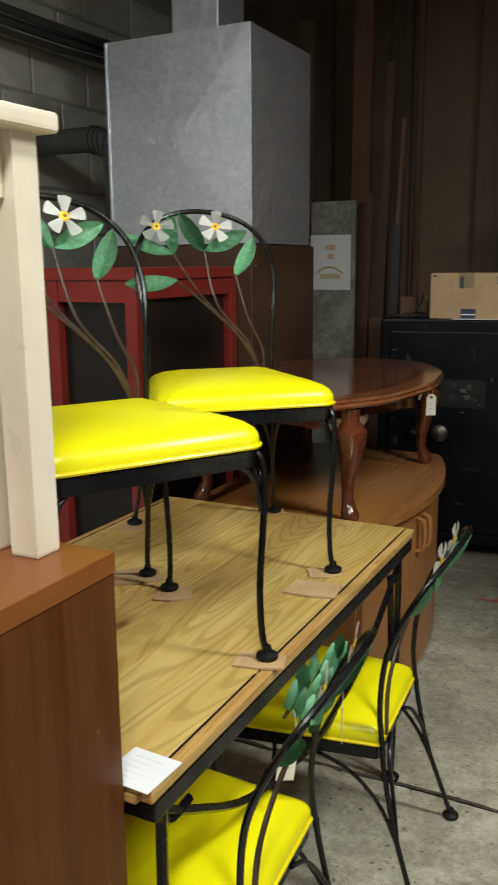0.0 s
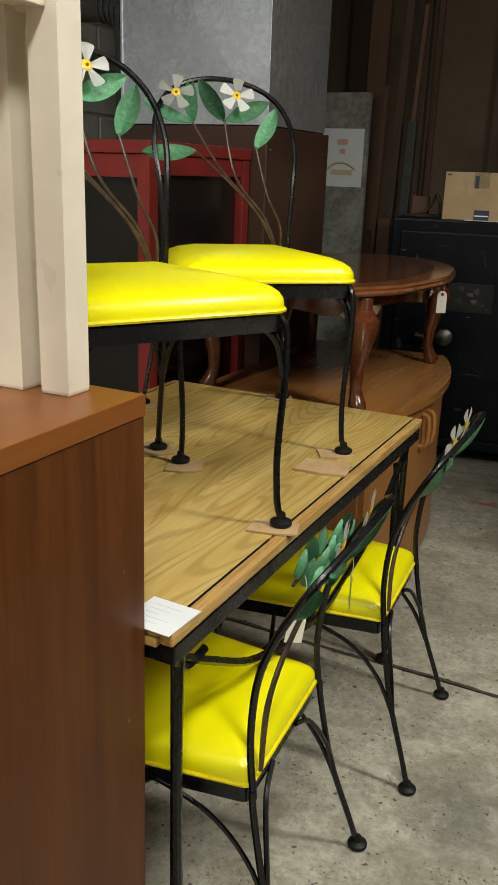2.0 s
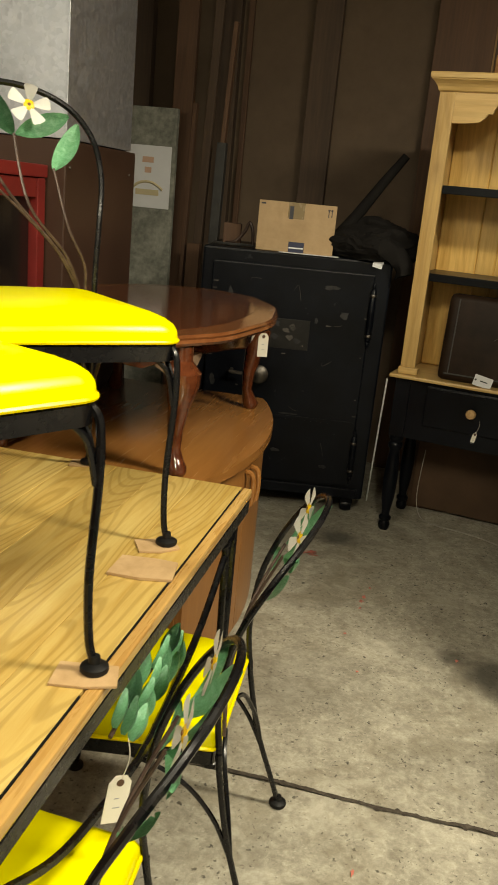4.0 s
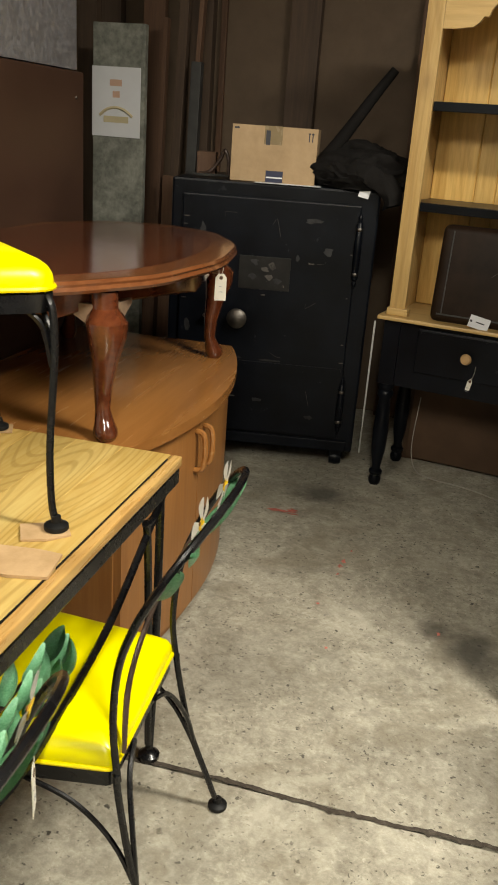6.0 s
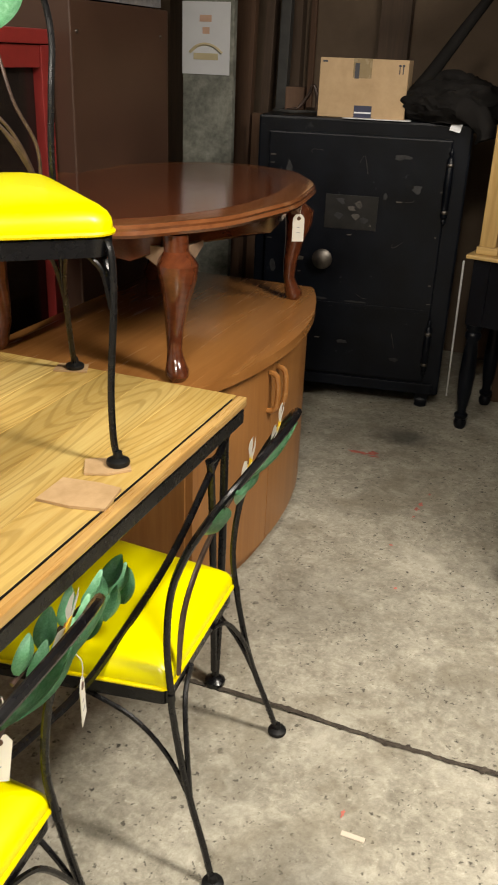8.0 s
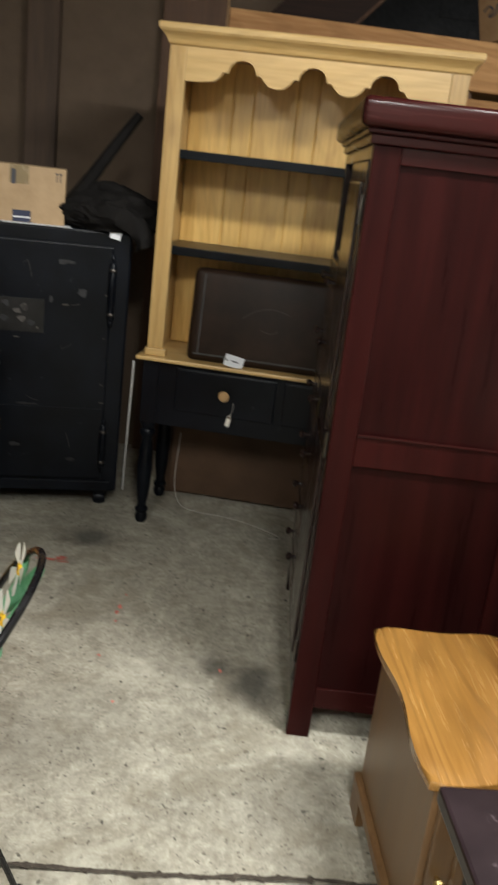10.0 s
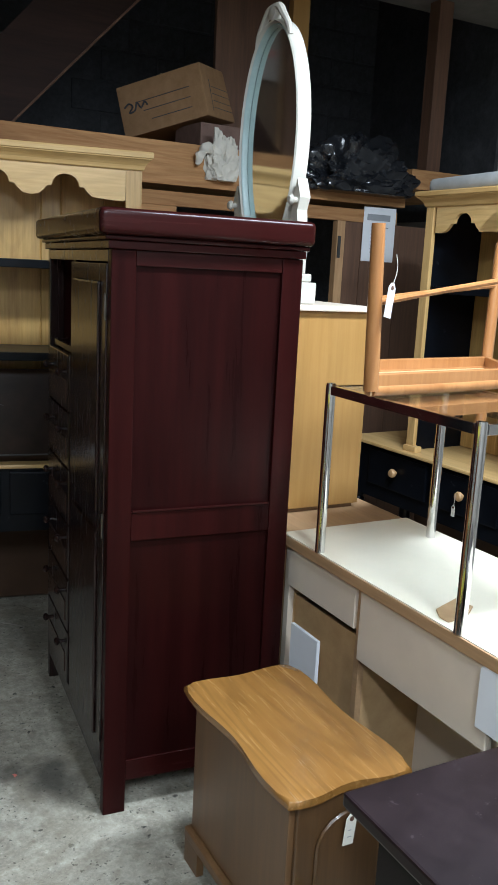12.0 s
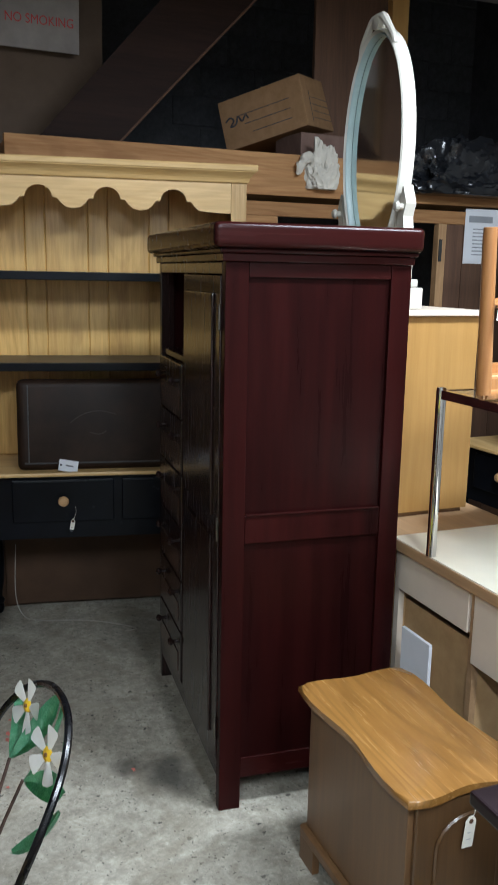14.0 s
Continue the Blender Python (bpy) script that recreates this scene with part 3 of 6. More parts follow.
part("batten", box(-1.47, -1.44, Y1 - 0.03, Y1 - 0.002, 0, H, 0.003), OLD_RED, wall_back)
part("strip", box(-0.165, -0.15, Y1 - 0.03, Y1 - 0.002, 0, H, 0.003), TIMBER_Z, wall_back)

wall_right = single("wall_right", box(X1, X1 + 0.12, Y0, 7.1, 0, 4.098), BOUNCE_WALL, "basement side wall, tone raised to bounce light", "wall", kind="structure")
part("painted_blocks", box(X1 - 0.03, X1 - 0.001, 5.06, 6.49, 2.0, 4.09), BLACK_BLOCK, wall_right, "black painted block face by the stairs")
wall_front = single("wall_front", box(X0 - 0.1, X1 + 0.1, Y0 - 0.12, Y0, 0, H), BOUNCE_WALL, "unseen basement end wall, tone raised to bounce light", "wall", kind="structure")
wall_recess = single("wall_recess", box(0.3, X1 - 0.001, 6.5, 6.62, 0, 4.098), MORTAR, "black painted block wall behind the stairs", "wall", kind="structure")
wall_recess.data.materials[0] = BLACK_BLOCK
wall_side = single("wall_side", box(0.30, 0.42, 5.425, 6.498, 0, 4.098), BOUNCE_WALL, "wall closing the space under the stairs, toned to bounce light", "wall", kind="structure")
wall_left = single("wall_left", box(X0 - 0.12, X0, Y0, Y1, 0, H), MORTAR, "grey concrete block basement wall", "wall", kind="structure")

# ---- concrete floor to ceiling things by the furnace ----


def galvanised_plenum():
    t = thing("furnace", "brown furnace under a tall galvanised sheet plenum", "furnace")
    part("cabinet", box(-2.13, -1.47, 3.06, 3.68, 0.0, 1.585, 0.006), FURNACE_BROWN, t, "dark brown enamelled casing")
    for y, z in ((3.62, 1.50), (3.09, 1.50), (3.62, 0.9), (3.09, 0.9)):
        part("screw", lathe([(0.0, 0), (0.006, 0), (0.005, 0.004), (0, 0.005)], 8, at=(-1.47, y, z), axis=pose(0, 0, 0, 0, 90, 0)), STEEL, t)
    pb = box(-2.12, -1.474, 3.064, 3.633, 1.589, 2.376)
    bmesh.ops.poke(pb, faces=[f for f in pb.faces if abs(f.normal.z) < 0.5], offset=0.010)
    pl = part("plenum", pb, GALV, t, "dull galvanised sheet metal box")
    part("seam", box(-1.479, -1.470, 3.060, 3.069, 1.592, 2.374, 0.001), GALV, pl)
    part("seam", box(-2.124, -2.115, 3.060, 3.069, 1.592, 2.374, 0.001), GALV, pl)
    part("collar", box(-1.89, -1.68, 3.20, 3.42, 2.377, H - 0.002, 0.004), GALV, t, "square galvanised riser duct")
    fl = part("flue_pipe", rod([(-2.715, 3.20, 2.04), (-2.5, 3.19, 2.04), (-2.28, 3.18, 2.035), (-2.20, 3.18, 2.01), (-2.175, 3.18, 1.93), (-2.172, 3.18, 1.80), (-2.172, 3.18, 1.3)], 0.052, 14, 5), PIPE, t, "dusty black pipe with a ribbed elbow", True)
    for k in range(5):
        part("rib", rod([(-2.29 + 0.026 * k, 3.18, 2.035 - 0.004 * k * k), (-2.278 + 0.026 * k, 3.18, 2.034 - 0.004 * k * k)], 0.060, 14, 1), PIPE, fl, "", True)
    return t


galvanised_plenum()

for i, (x, z, s) in enumerate(((-2.62, 2.52, 0.022), (-2.57, 2.50, 0.018), (-2.60, 2.47, 0.015), (-2.53, 2.53, 0.02))):
    single("cable", rod([(x, Y0 + 0.1, z + 0.004), (x + 0.02, 1.0, z - 0.02), (x - 0.02, 2.6, z + 0.01), (x + 0.03, 3.6, z + 0.0), (x, 5.2, z + 0.1)], s, 7, 5), CABLE, "old black cable run along the block wall", "cable", None, True, "", "cables along the wall")

# ---- red stand ----
t = thing("cabinet", "red painted open cabinet frame with dark panels", "cabinet")
for x in (-1.90, -1.58):
    for y in (2.36, 3.0):
        part("post", box(x, x + 0.045, y, y + 0.05, 0, 1.46, 0.003), RED_PAINT, t)
part("top", box(-1.905, -1.53, 2.355, 3.055, 1.462, 1.502, 0.004), RED_PAINT, t)
part("rail", box(-1.853, -1.582, 2.365, 2.395, 1.39, 1.46, 0.002), RED_PAINT, t)
part("rail", box(-1.565, -1.54, 2.412, 2.998, 1.40, 1.46, 0.002), RED_PAINT, t)
part("rail", box(-1.565, -1.54, 2.412, 2.998, 0.35, 0.42, 0.002), RED_PAINT, t)
# Plain dark panels close the open sides of the red frame.
part("panel", box(-1.575, -1.566, 2.412, 2.998, 0.42, 1.40), DARK_FILL, t, "dark panel filling the frame")
part("panel", box(-1.853, -1.582, 2.396, 2.404, 0.2, 1.39), DARK_FILL, t, "dark panel filling the frame")
part("panel", box(-1.853, -1.582, 3.03, 3.04, 0.2, 1.46), DARK_FILL, t, "dark back panel")


# ---- iron chairs ----
def petal_mesh():
    b = bmesh.new()
    rows = [(0.009, 0.0045), (0.021, 0.0092), (0.035, 0.0140), (0.0425, 0.0152), (0.0455, 0.0125)]
    rings = []
    for (r, w) in rows:
        rings.append([b.verts.new((-w, -0.002 - 0.10 * (r - 0.01) ** 1.0, r)), b.verts.new((0, -0.004 - 0.06 * (r - 0.01), r + (0.002 if r > 0.04 else 0))), b.verts.new((w, -0.002 - 0.10 * (r - 0.01), r))])
    for a, c in zip(rings, rings[1:]):
        for k in range(2):
            b.faces.new((a[k], a[k + 1], c[k + 1], c[k]))
    geo = bmesh.ops.solidify(b, geom=list(b.faces), thickness=0.0015)
    return mesh_of("petal", b, PETAL, True)


def leaf_mesh(length, width, curl=0.01, near=0.62, far=0.85):
    b = bmesh.new()
    rings = []
    for i in range(10):
        t = i / 9
        w = width * 1.9 * max(0.02, t + 0.01) ** near * max(0.012, 1.0 - t) ** far
        z, y = length * t, curl * math.sin(t * 3.0)
        rings.append([b.verts.new((-w, y - 0.006 * (w / width), z)), b.verts.new((-w * 0.5, y + 0.001, z)), b.verts.new((0, y + 0.004, z)), b.verts.new((w * 0.5, y + 0.001, z)), b.verts.new((w, y - 0.006 * (w / width), z))])
    for a, c in zip(rings, rings[1:]):
        for k in range(4):
            b.faces.new((a[k], a[k + 1], c[k + 1], c[k]))
    bmesh.ops.solidify(b, geom=list(b.faces), thickness=0.0014)
    return mesh_of("leaf", b, LEAF, True)


PETAL_ME, LEAF_ME, LEAF_SMALL = petal_mesh(), leaf_mesh(0.142, 0.035, 0.014, 0.8, 0.72), leaf_mesh(0.066, 0.021, 0.008, 0.5, 0.72)


def aim(base, tip, twist=0.0, flat=(0, 1, -0.45)):
    """A pose that lays a leaf's length from base to tip."""
    d = (Vector(tip) - Vector(base)).normalized()
    flat = Vector(flat)
    flat = (flat - d * flat.dot(d)).normalized()
    m = Matrix((flat.cross(d), flat, d)).transposed().to_4x4()
    return Matrix.Translation(base) @ m @ pose(0, 0, 0, 0, 0, twist)


def back_y(z):
    """How far the chair's back leans behind its seat at a height."""
    k = max(0.0, (z - 0.42) / 0.45)
    return 0.168 - 0.105 * k + 0.228 * k * k


def iron_chair(m, label, turn=0.0):
    t = thing("chair", label, "chair", m, "iron chairs with yellow seats")
    # cushion
    rows = []
    fw, bw, y0, y1 = 0.218, 0.178, -0.250, 0.158

    def ring(shrink, z, crown=0.0):
        out = []
        for cx, cy, a0 in ((1, 1, 0), (-1, 1, 90), (-1, -1, 180), (1, -1, 270)):
            corner = 0.014 if cy > 0 else 0.042
            for k in range(5):
                a = radians(a0 + 22.5 * k)
                w = fw if cy < 0 else bw
                x = cx * (w - corner) + corner * math.cos(a)
                y = (y1 - corner if cy > 0 else y0 + corner) + corner * math.sin(a)
                f = 1 - shrink
                out.append((x * f, (y - (y0 + y1) / 2) * f + (y0 + y1) / 2, z + crown * (1 - (x / 0.21) ** 2)))
        return out
    seat = part("seat", loft([ring(0.02, 0.412), ring(0.0, 0.415), ring(-0.009, 0.425), ring(-0.002, 0.437), ring(0.028, 0.448), ring(0.085, 0.457), ring(0.19, 0.466), ring(0.38, 0.474), ring(0.62, 0.478), ring(0.85, 0.480)]), VINYL, t, "bright yellow vinyl cushion", True)
    edge = ring(-0.012, 0.417)
    part("piping", rod(edge + edge[:1], 0.0042, 6, 1), PIPING, seat, "", True)
    fr = ring(0.005, 0.397)
    part("seat_frame", loft([[(x, y, z - 0.018) for x, y, z in fr], [(x * 1.01, y, z + 0.012) for x, y, z in fr]]), IRON, t, "", True)
    for s in (1, -1):
        leg = part("leg", rod([(s * 0.202, -0.236, 0.405), (s * 0.208, -0.250, 0.38), (s * 0.209, -0.252, 0.30), (s * 0.200, -0.250, 0.15), (s * 0.2, -0.256, 0.05), (s * 0.205, -0.265, 0.012)], 0.0068, 8, 5), IRON, t, "", True)
        part("foot", lathe([(0.0195, 0.0), (0.0218, 0.002), (0.0222, 0.006), (0.0212, 0.0095), (0.016, 0.0125), (0.0095, 0.0145), (0.008, 0.026)], 16, at=(s * 0.205, -0.266, 0)), RUBBER, leg, "round black glide", True)
        leg = part("leg", rod([(s * 0.180, 0.166, 0.41), (s * 0.182, 0.172, 0.36), (s * 0.190, 0.20, 0.22), (s * 0.205, 0.245, 0.08), (s * 0.214, 0.266, 0.012)], 0.0068, 8, 5), IRON, t, "", True)
        part("foot", lathe([(0.0195, 0.0), (0.0218, 0.002), (0.0222, 0.006), (0.0212, 0.0095), (0.016, 0.0125), (0.0095, 0.0145), (0.008, 0.026)], 16, at=(s * 0.215, 0.268, 0)), RUBBER, leg, "round black glide", True)
        part("brace", rod([(s * 0.165, -0.236, 0.385), (s * 0.192, -0.244, 0.355), (s * 0.205, -0.250, 0.29)], 0.0052, 6, 5), IRON, t, "", True)
        part("brace", rod([(s * 0.200, -0.20, 0.385), (s * 0.204, -0.232, 0.355), (s * 0.206, -0.250, 0.29)], 0.0052, 6, 5), IRON, t, "", True)
        part("brace", rod([(s * 0.06, 0.158, 0.385), (s * 0.12, 0.17, 0.355), (s * 0.170, 0.195, 0.27), (s * 0.191, 0.21, 0.19)], 0.0052, 6, 6), IRON, t, "", True)
        part("brace", rod([(s * 0.192, -0.02, 0.385), (s * 0.190, 0.09, 0.345), (s * 0.189, 0.165, 0.27), (s * 0.193, 0.215, 0.17)], 0.0052, 6, 6), IRON, t, "", True)
    hoop = []
    for x, z in ((0.177, 0.395), (0.1735, 0.50), (0.182, 0.62), (0.192, 0.709), (0.183, 0.789), (0.1445, 0.849), (0.079, 0.883), (0, 0.894)):
        hoop.append((x, back_y(z), z))
    hoop = hoop + [(-x, y, z) for x, y, z in hoop[-2::-1]]
    part("back_hoop", rod(hoop, 0.0068, 8, 5), IRON, t, "", True)
    # metal flower spray
    bend, set_back, lift = (0.045, 0.014, 0.020) if turn else (0.0, 0.0, 0.032)
    at = lambda x, z, f=0.012: (x + bend * max(0.0, z - 0.5) / 0.35, back_y(z) - f + set_back, z)
    root = (0.148, 0.43)
    sprigs = ((-0.088, 0.775, -0.02, 0.66), (0.0, 0.785, 0.02, 0.64), (0.08, 0.72, 0.105, 0.60), (-0.085, 0.705, 0.03, 0.60))
    for x, z, bx, bz in sprigs[:2] if turn else sprigs:
        part("stem", rod([at(*root), at((root[0] + bx) / 2 + 0.018, (root[1] + bz) / 2), at(bx, bz), at(x, z)], 0.0042, 6, 6, taper=0.72), STEM, t, "thin brown metal stem", True)
    for bx, bz, tx, tz, tw in ((-0.088, 0.775, -0.075, 0.888, 20), (-0.0, 0.782, -0.055, 0.888, -20), (-0.088, 0.775, -0.195, 0.822, 15), (0.08, 0.715, 0.150, 0.826, -25), (0.005, 0.785, 0.118, 0.832, 10), (-0.085, 0.705, -0.195, 0.700, 0)):
        share("leaf", LEAF_ME, t, aim(at(bx, bz, 0.010), at(tx, tz, 0.010), tw), "green enamelled metal leaf")
    for x, z in ((-0.128, 0.848), (0.037, 0.848)):
        face = pose(0, 0, 0, 0, 0, turn * (1.0 if x < 0 else 1.25))
        core = part("flower", lathe([(0.0, 0.001), (0.0125, 0.001), (0.013, 0.002), (0.010, 0.004), (0, 0.005)], 12, at=at(x, z, lift), axis=face @ pose(0, 0, 0, 66 if turn == 0 else 76, 0, 0)), FLOWER_EYE, t, "white five-petal metal flower", True)
        part("dot", lathe([(0.0, 0.0045), (0.004, 0.0045), (0.003, 0.0065), (0, 0.007)], 8, at=at(x, z, lift), axis=face @ pose(0, 0, 0, 66 if turn == 0 else 76, 0, 0)), FLOWER_DOT, core)
        for k in range(5):
            share("petal", PETAL_ME, core, Matrix.Translation(at(x, z, lift)) @ face @ pose(0, 0, 0, -24 if turn == 0 else -14, 0, 0) @ pose(0, 0, 0, 0, 72 * k + 10, 0))
    return t


TABLE_Z = 0.758
iron_chair(pose(-0.978, 1.4155, TABLE_Z + 0.005, 0, 0, 60.0), "black wrought iron chair, yellow vinyl seat, standing on a table")
iron_chair(pose(-1.030, 2.0135, TABLE_Z + 0.005, 0, 0, 42.0), "black wrought iron flower-back chair with yellow seat, on the pine table")
iron_chair(pose(-0.690, 1.966, 0.002, 0, 0, -86.6), "black wrought iron chair with yellow seat, tucked under the pine table", 16.0)
iron_chair(pose(-0.712, 1.312, 0.002, 0, 0, -86.6), "black wrought iron chair with yellow seat beside the brown cabinet", 12.0)


# ---- pine table on an iron base ----
def pine_table():
    t = thing("table", "honey pine table with a black wrought iron base", "table")
    x0, x1, y0, y1, z0, z1 = -1.457, -0.617, 1.012, 2.385, 0.731, TABLE_Z
    top = part("tabletop", box(x0 + 0.01, x1 - 0.01, y0 + 0.01, y1 - 0.01, z0, z1 - 0.014), PINE_EDGE, t)
    n = 7
    w = (x1 - 0.026 - (x0 + 0.026)) / n
    for i in range(n):
        a = x0 + 0.026 + w * i
        b = box(-w / 2 + 0.0004, w / 2 - 0.0004, -(y1 - y0) / 2 + 0.002, (y1 - y0) / 2 - 0.002, -0.0135, 0.0, 0.0008, segs=1)
        part("plank", b, PINE, top, "", False, Matrix.Translation((a + w / 2, (y0 + y1) / 2, z1)))
    for s, a in ((0, x0), (1, x1 - 0.023)):
        part("edging", box(a, a + 0.023, y0, y1, z0 + 0.004, z1 - 0.0005, 0.004), PINE_EDGE, top)
    for a in (y0 - 0.002, y1 - 0.020):
        part("lipping", box(x0 + 0.028, x1 - 0.028, a, a + 0.022, z0 - 0.003, z1 - 0.0145, 0.003), PINE_EDGE, top)
    for a, y_0, y_1 in ((x1 - 0.0245, y0 + 0.03, 1.40), (x1 - 0.0245, 1.46, 1.795), (x1 - 0.0245, 1.84, y1 - 0.03), (x0 + 0.0245, y0 + 0.03, y1 - 0.03)):
        part("groove", box(a - 0.0012, a + 0.0012, y_0, y_1, z1 - 0.006, z1 + 0.0004), RUBBER, top, "dark open joint line")
    fr = part("base_frame", box(x0 + 0.012, x0 + 0.042, y0 + 0.02, y1 - 0.02, 0.698, 0.726, 0.002), IRON, t)
    part("rail", box(x1 - 0.042, x1 - 0.002, y0 + 0.01, y1 - 0.010, 0.698, 0.7308, 0.002), IRON, fr)
    part("rail", box(x0 + 0.043, x1 - 0.043, y0 + 0.01, y0 + 0.04, 0.698, 0.7308, 0.002), IRON, fr)
    part("rail", box(x0 + 0.043, x1 - 0.043, y1 - 0.045, y1 - 0.015, 0.698, 0.7308, 0.002), IRON, fr)
    for sx, x in ((-1, x0 + 0.035), (1, x1 - 0.022)):
        for sy, y in ((-1, y0 + 0.055), (1, y1 - 0.07)):
            lean = -0.68 if sy < 0 else 0.0
            leg = part("leg", rod([(x, y - sy * 0.01, 0.69), (x, y, 0.66), (x, y, 0.3), (x, y - sy * 0.02, 0.02)], 0.0098, 8, 4), IRON, t, "", True)
            part("leg_bar", rod([(x + lean * 0.085, y - sy * 0.085, 0.66), (x + lean * 0.07, y - sy * 0.07, 0.60), (x + lean * 0.045, y - sy * 0.045, 0.3), (x + lean * 0.03, y - sy * 0.03, 0.05)], 0.009, 8, 4), IRON, leg, "", True)
            part("foot", lathe([(0.024, 0.0), (0.026, 0.006), (0.026, 0.014), (0.018, 0.02), (0.010, 0.026)], 16, at=(x, y - sy * 0.022, 0)), IRON, leg, "", True)
            part("bracket", rod([(x, y + sy * 0.03, 0.705), (x, y - sy * 0.02, 0.655), (x, y - sy * 0.085, 0.655)], 0.008, 6, 5), IRON, leg, "", True)
        # swept side brace in two arcs
        part("side_brace", rod([(x, y1 - 0.05, 0.69), (x, y1 - 0.16, 0.62), (x, y1 - 0.35, 0.52), (x, 1.78, 0.46), (x, 1.70, 0.455)], 0.008, 6, 6), IRON, t, "", True)
        part("side_brace", rod([(x, y0 + 0.05, 0.69), (x, y0 + 0.16, 0.62), (x, y0 + 0.35, 0.52), (x, 1.63, 0.46), (x, 1.70, 0.455)], 0.008, 6, 6), IRON, t, "", True)
    spray = part("leaf_spray", rod([(x1 - 0.024, 1.53, 0.60), (x1 - 0.024, 1.62, 0.612), (x1 - 0.024, 1.75, 0.615), (x1 - 0.024, 1.84, 0.61)], 0.004, 6, 6), STEM, t, "row of small green metal leaves", True)
    random.seed(11)
    for k in range(15):
        u = k / 14
        y = 1.54 + 0.28 * u
        row = k % 3
        base = (x1 - 0.020 + 0.008 * row, y, 0.612 - 0.026 * row + 0.008 * math.sin(u * 3))
        tip = (base[0] + random.uniform(-0.004, 0.012), y + random.uniform(0.012, 0.035), base[2] + random.uniform(0.035, 0.05))
        share("leaf", LEAF_SMALL, spray, aim(base, tip, random.uniform(-40, 40), (1, -0.25, 0.2)), "green enamelled metal leaf")
    return t


pine_table()


def pad(cx, cy, w, d, turn, z, seed):
    random.seed(seed)
    o = [(-w / 2, -d / 2), (0, -d / 2 - random.uniform(0, 0.006)), (w / 2, -d / 2 + random.uniform(0, 0.01)), (w / 2 - random.uniform(0, 0.008), d / 2), (0.1 * w, d / 2 + random.uniform(0, 0.005)), (-w / 2 + random.uniform(0, 0.008), d / 2)]
    return single("cardboard_pad", prism(o, 0, 0.004 if w < 0.121 else 0.0055), CARD_PAD, "torn brown cardboard pad on the pine table", "cardboard", pose(cx, cy, z, 0, 0, turn), group="cardboard pads under chair feet")


z = TABLE_Z + 0.0008
pad(-0.652, 1.446, 0.10, 0.062, 12, z, 1)
pad(-0.985, 1.664, 0.085, 0.08, 25, z, 2)
pad(-1.125, 1.722, 0.12, 0.10, 40, z, 3)
pad(-1.355, 2.050, 0.085, 0.06, 25, z, 4)
pad(-0.70, 1.826, 0.125, 0.085, 5, z, 5)
pad(-0.715, 1.942, 0.085, 0.06, 30, z, 6)
pad(-1.06, 2.36, 0.08, 0.05, 20, z, 7)
t = thing("card", "white price card with faint lines, lying on the pine table", "card", pose(-0.661, 1.05, z, 0, 0, -3))
part("sheet", box(-0.045, 0.045, -0.045, 0.045, 0.0, 0.0012), PAPER, t)
for k in range(5):
    part("line", box(-0.030, 0.02 - 0.012 * (k % 3), 0.026 - 0.013 * k, 0.0268 - 0.013 * k, 0.0013, 0.0015), INK_PALE, t)


# ---- brown laminate cabinet with a nest of tables ----
t = thing("cabinet", "cherry laminate cabinet standing at the table's end", "cabinet")
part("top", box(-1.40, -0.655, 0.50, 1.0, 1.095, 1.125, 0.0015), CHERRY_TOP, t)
part("side_panel", box(-0.677, -0.657, 0.502, 0.998, 0.0, 1.0935, 0.001), CHERRY_SHADED, t)
part("side_panel", box(-1.398, -1.378, 0.502, 0.998, 0.0, 1.0935, 0.001), CHERRY_SHADED, t)
part("back_panel", box(-1.377, -0.678, 0.988, 0.996, 0.0, 1.0935), CHERRY_SHADED, t)
part("door", box(-1.025, -0.679, 0.504, 0.522, 0.06, 1.09, 0.001), CHERRY_SHADED, t)
part("door", box(-1.376, -1.029, 0.504, 0.522, 0.06, 1.09, 0.001), CHERRY_SHADED, t)
for y, z in ((0.945, 0.88), (0.955, 0.63)):
    part("dowel_cap", lathe([(0.0, 0), (0.003, 0), (0.0025, 0.001), (0, 0.0012)], 8, at=(-0.657, y, z), axis=pose(0, 0, 0, 0, 90, 0)), CHERRY_TOP, t)


def nest_table(x1, y1, w, d, h, label):
    t = thing("nesting_table", label, "table", None, "nest of cream tables")
    z = 1.1258
    for x in (x1 - w, x1 - 0.045):
        for y in (y1 - d, y1 - 0.045):
            part("leg", loft([[(x + 0.001, y + 0.001, z), (x + 0.044, y + 0.001, z), (x + 0.044, y + 0.044, z), (x + 0.001, y + 0.044, z)],
                              [(x, y, z + 0.004), (x + 0.045, y, z + 0.004), (x + 0.045, y + 0.045, z + 0.004), (x, y + 0.045, z + 0.004)],
                              [(x, y, z + h - 0.03), (x + 0.045, y, z + h - 0.03), (x + 0.045, y + 0.045, z + h - 0.03), (x, y + 0.045, z + h - 0.03)]]), CREAM, t)
    part("apron", box(x1 - w + 0.046, x1 - 0.046, y1 - 0.035, y1 - 0.015, z + h - 0.11, z + h - 0.031, 0.002), CREAM, t)
    part("apron", box(x1 - 0.035, x1 - 0.015, y1 - d + 0.046, y1 - 0.046, z + h - 0.11, z + h - 0.031, 0.002), CREAM, t)
    part("tabletop", box(x1 - w - 0.02, x1 + 0.022, y1 - d - 0.02, y1 + 0.022, z + h - 0.030, z + h - 0.004, 0.008, segs=3), CREAM, t)
    return t


nest_table(-0.728, 0.972, 0.50, 0.36, 0.575, "cream painted outer nesting table on the brown cabinet")
nest_table(-0.800, 0.966, 0.36, 0.33, 0.50, "smaller cream painted nesting table under the outer one")
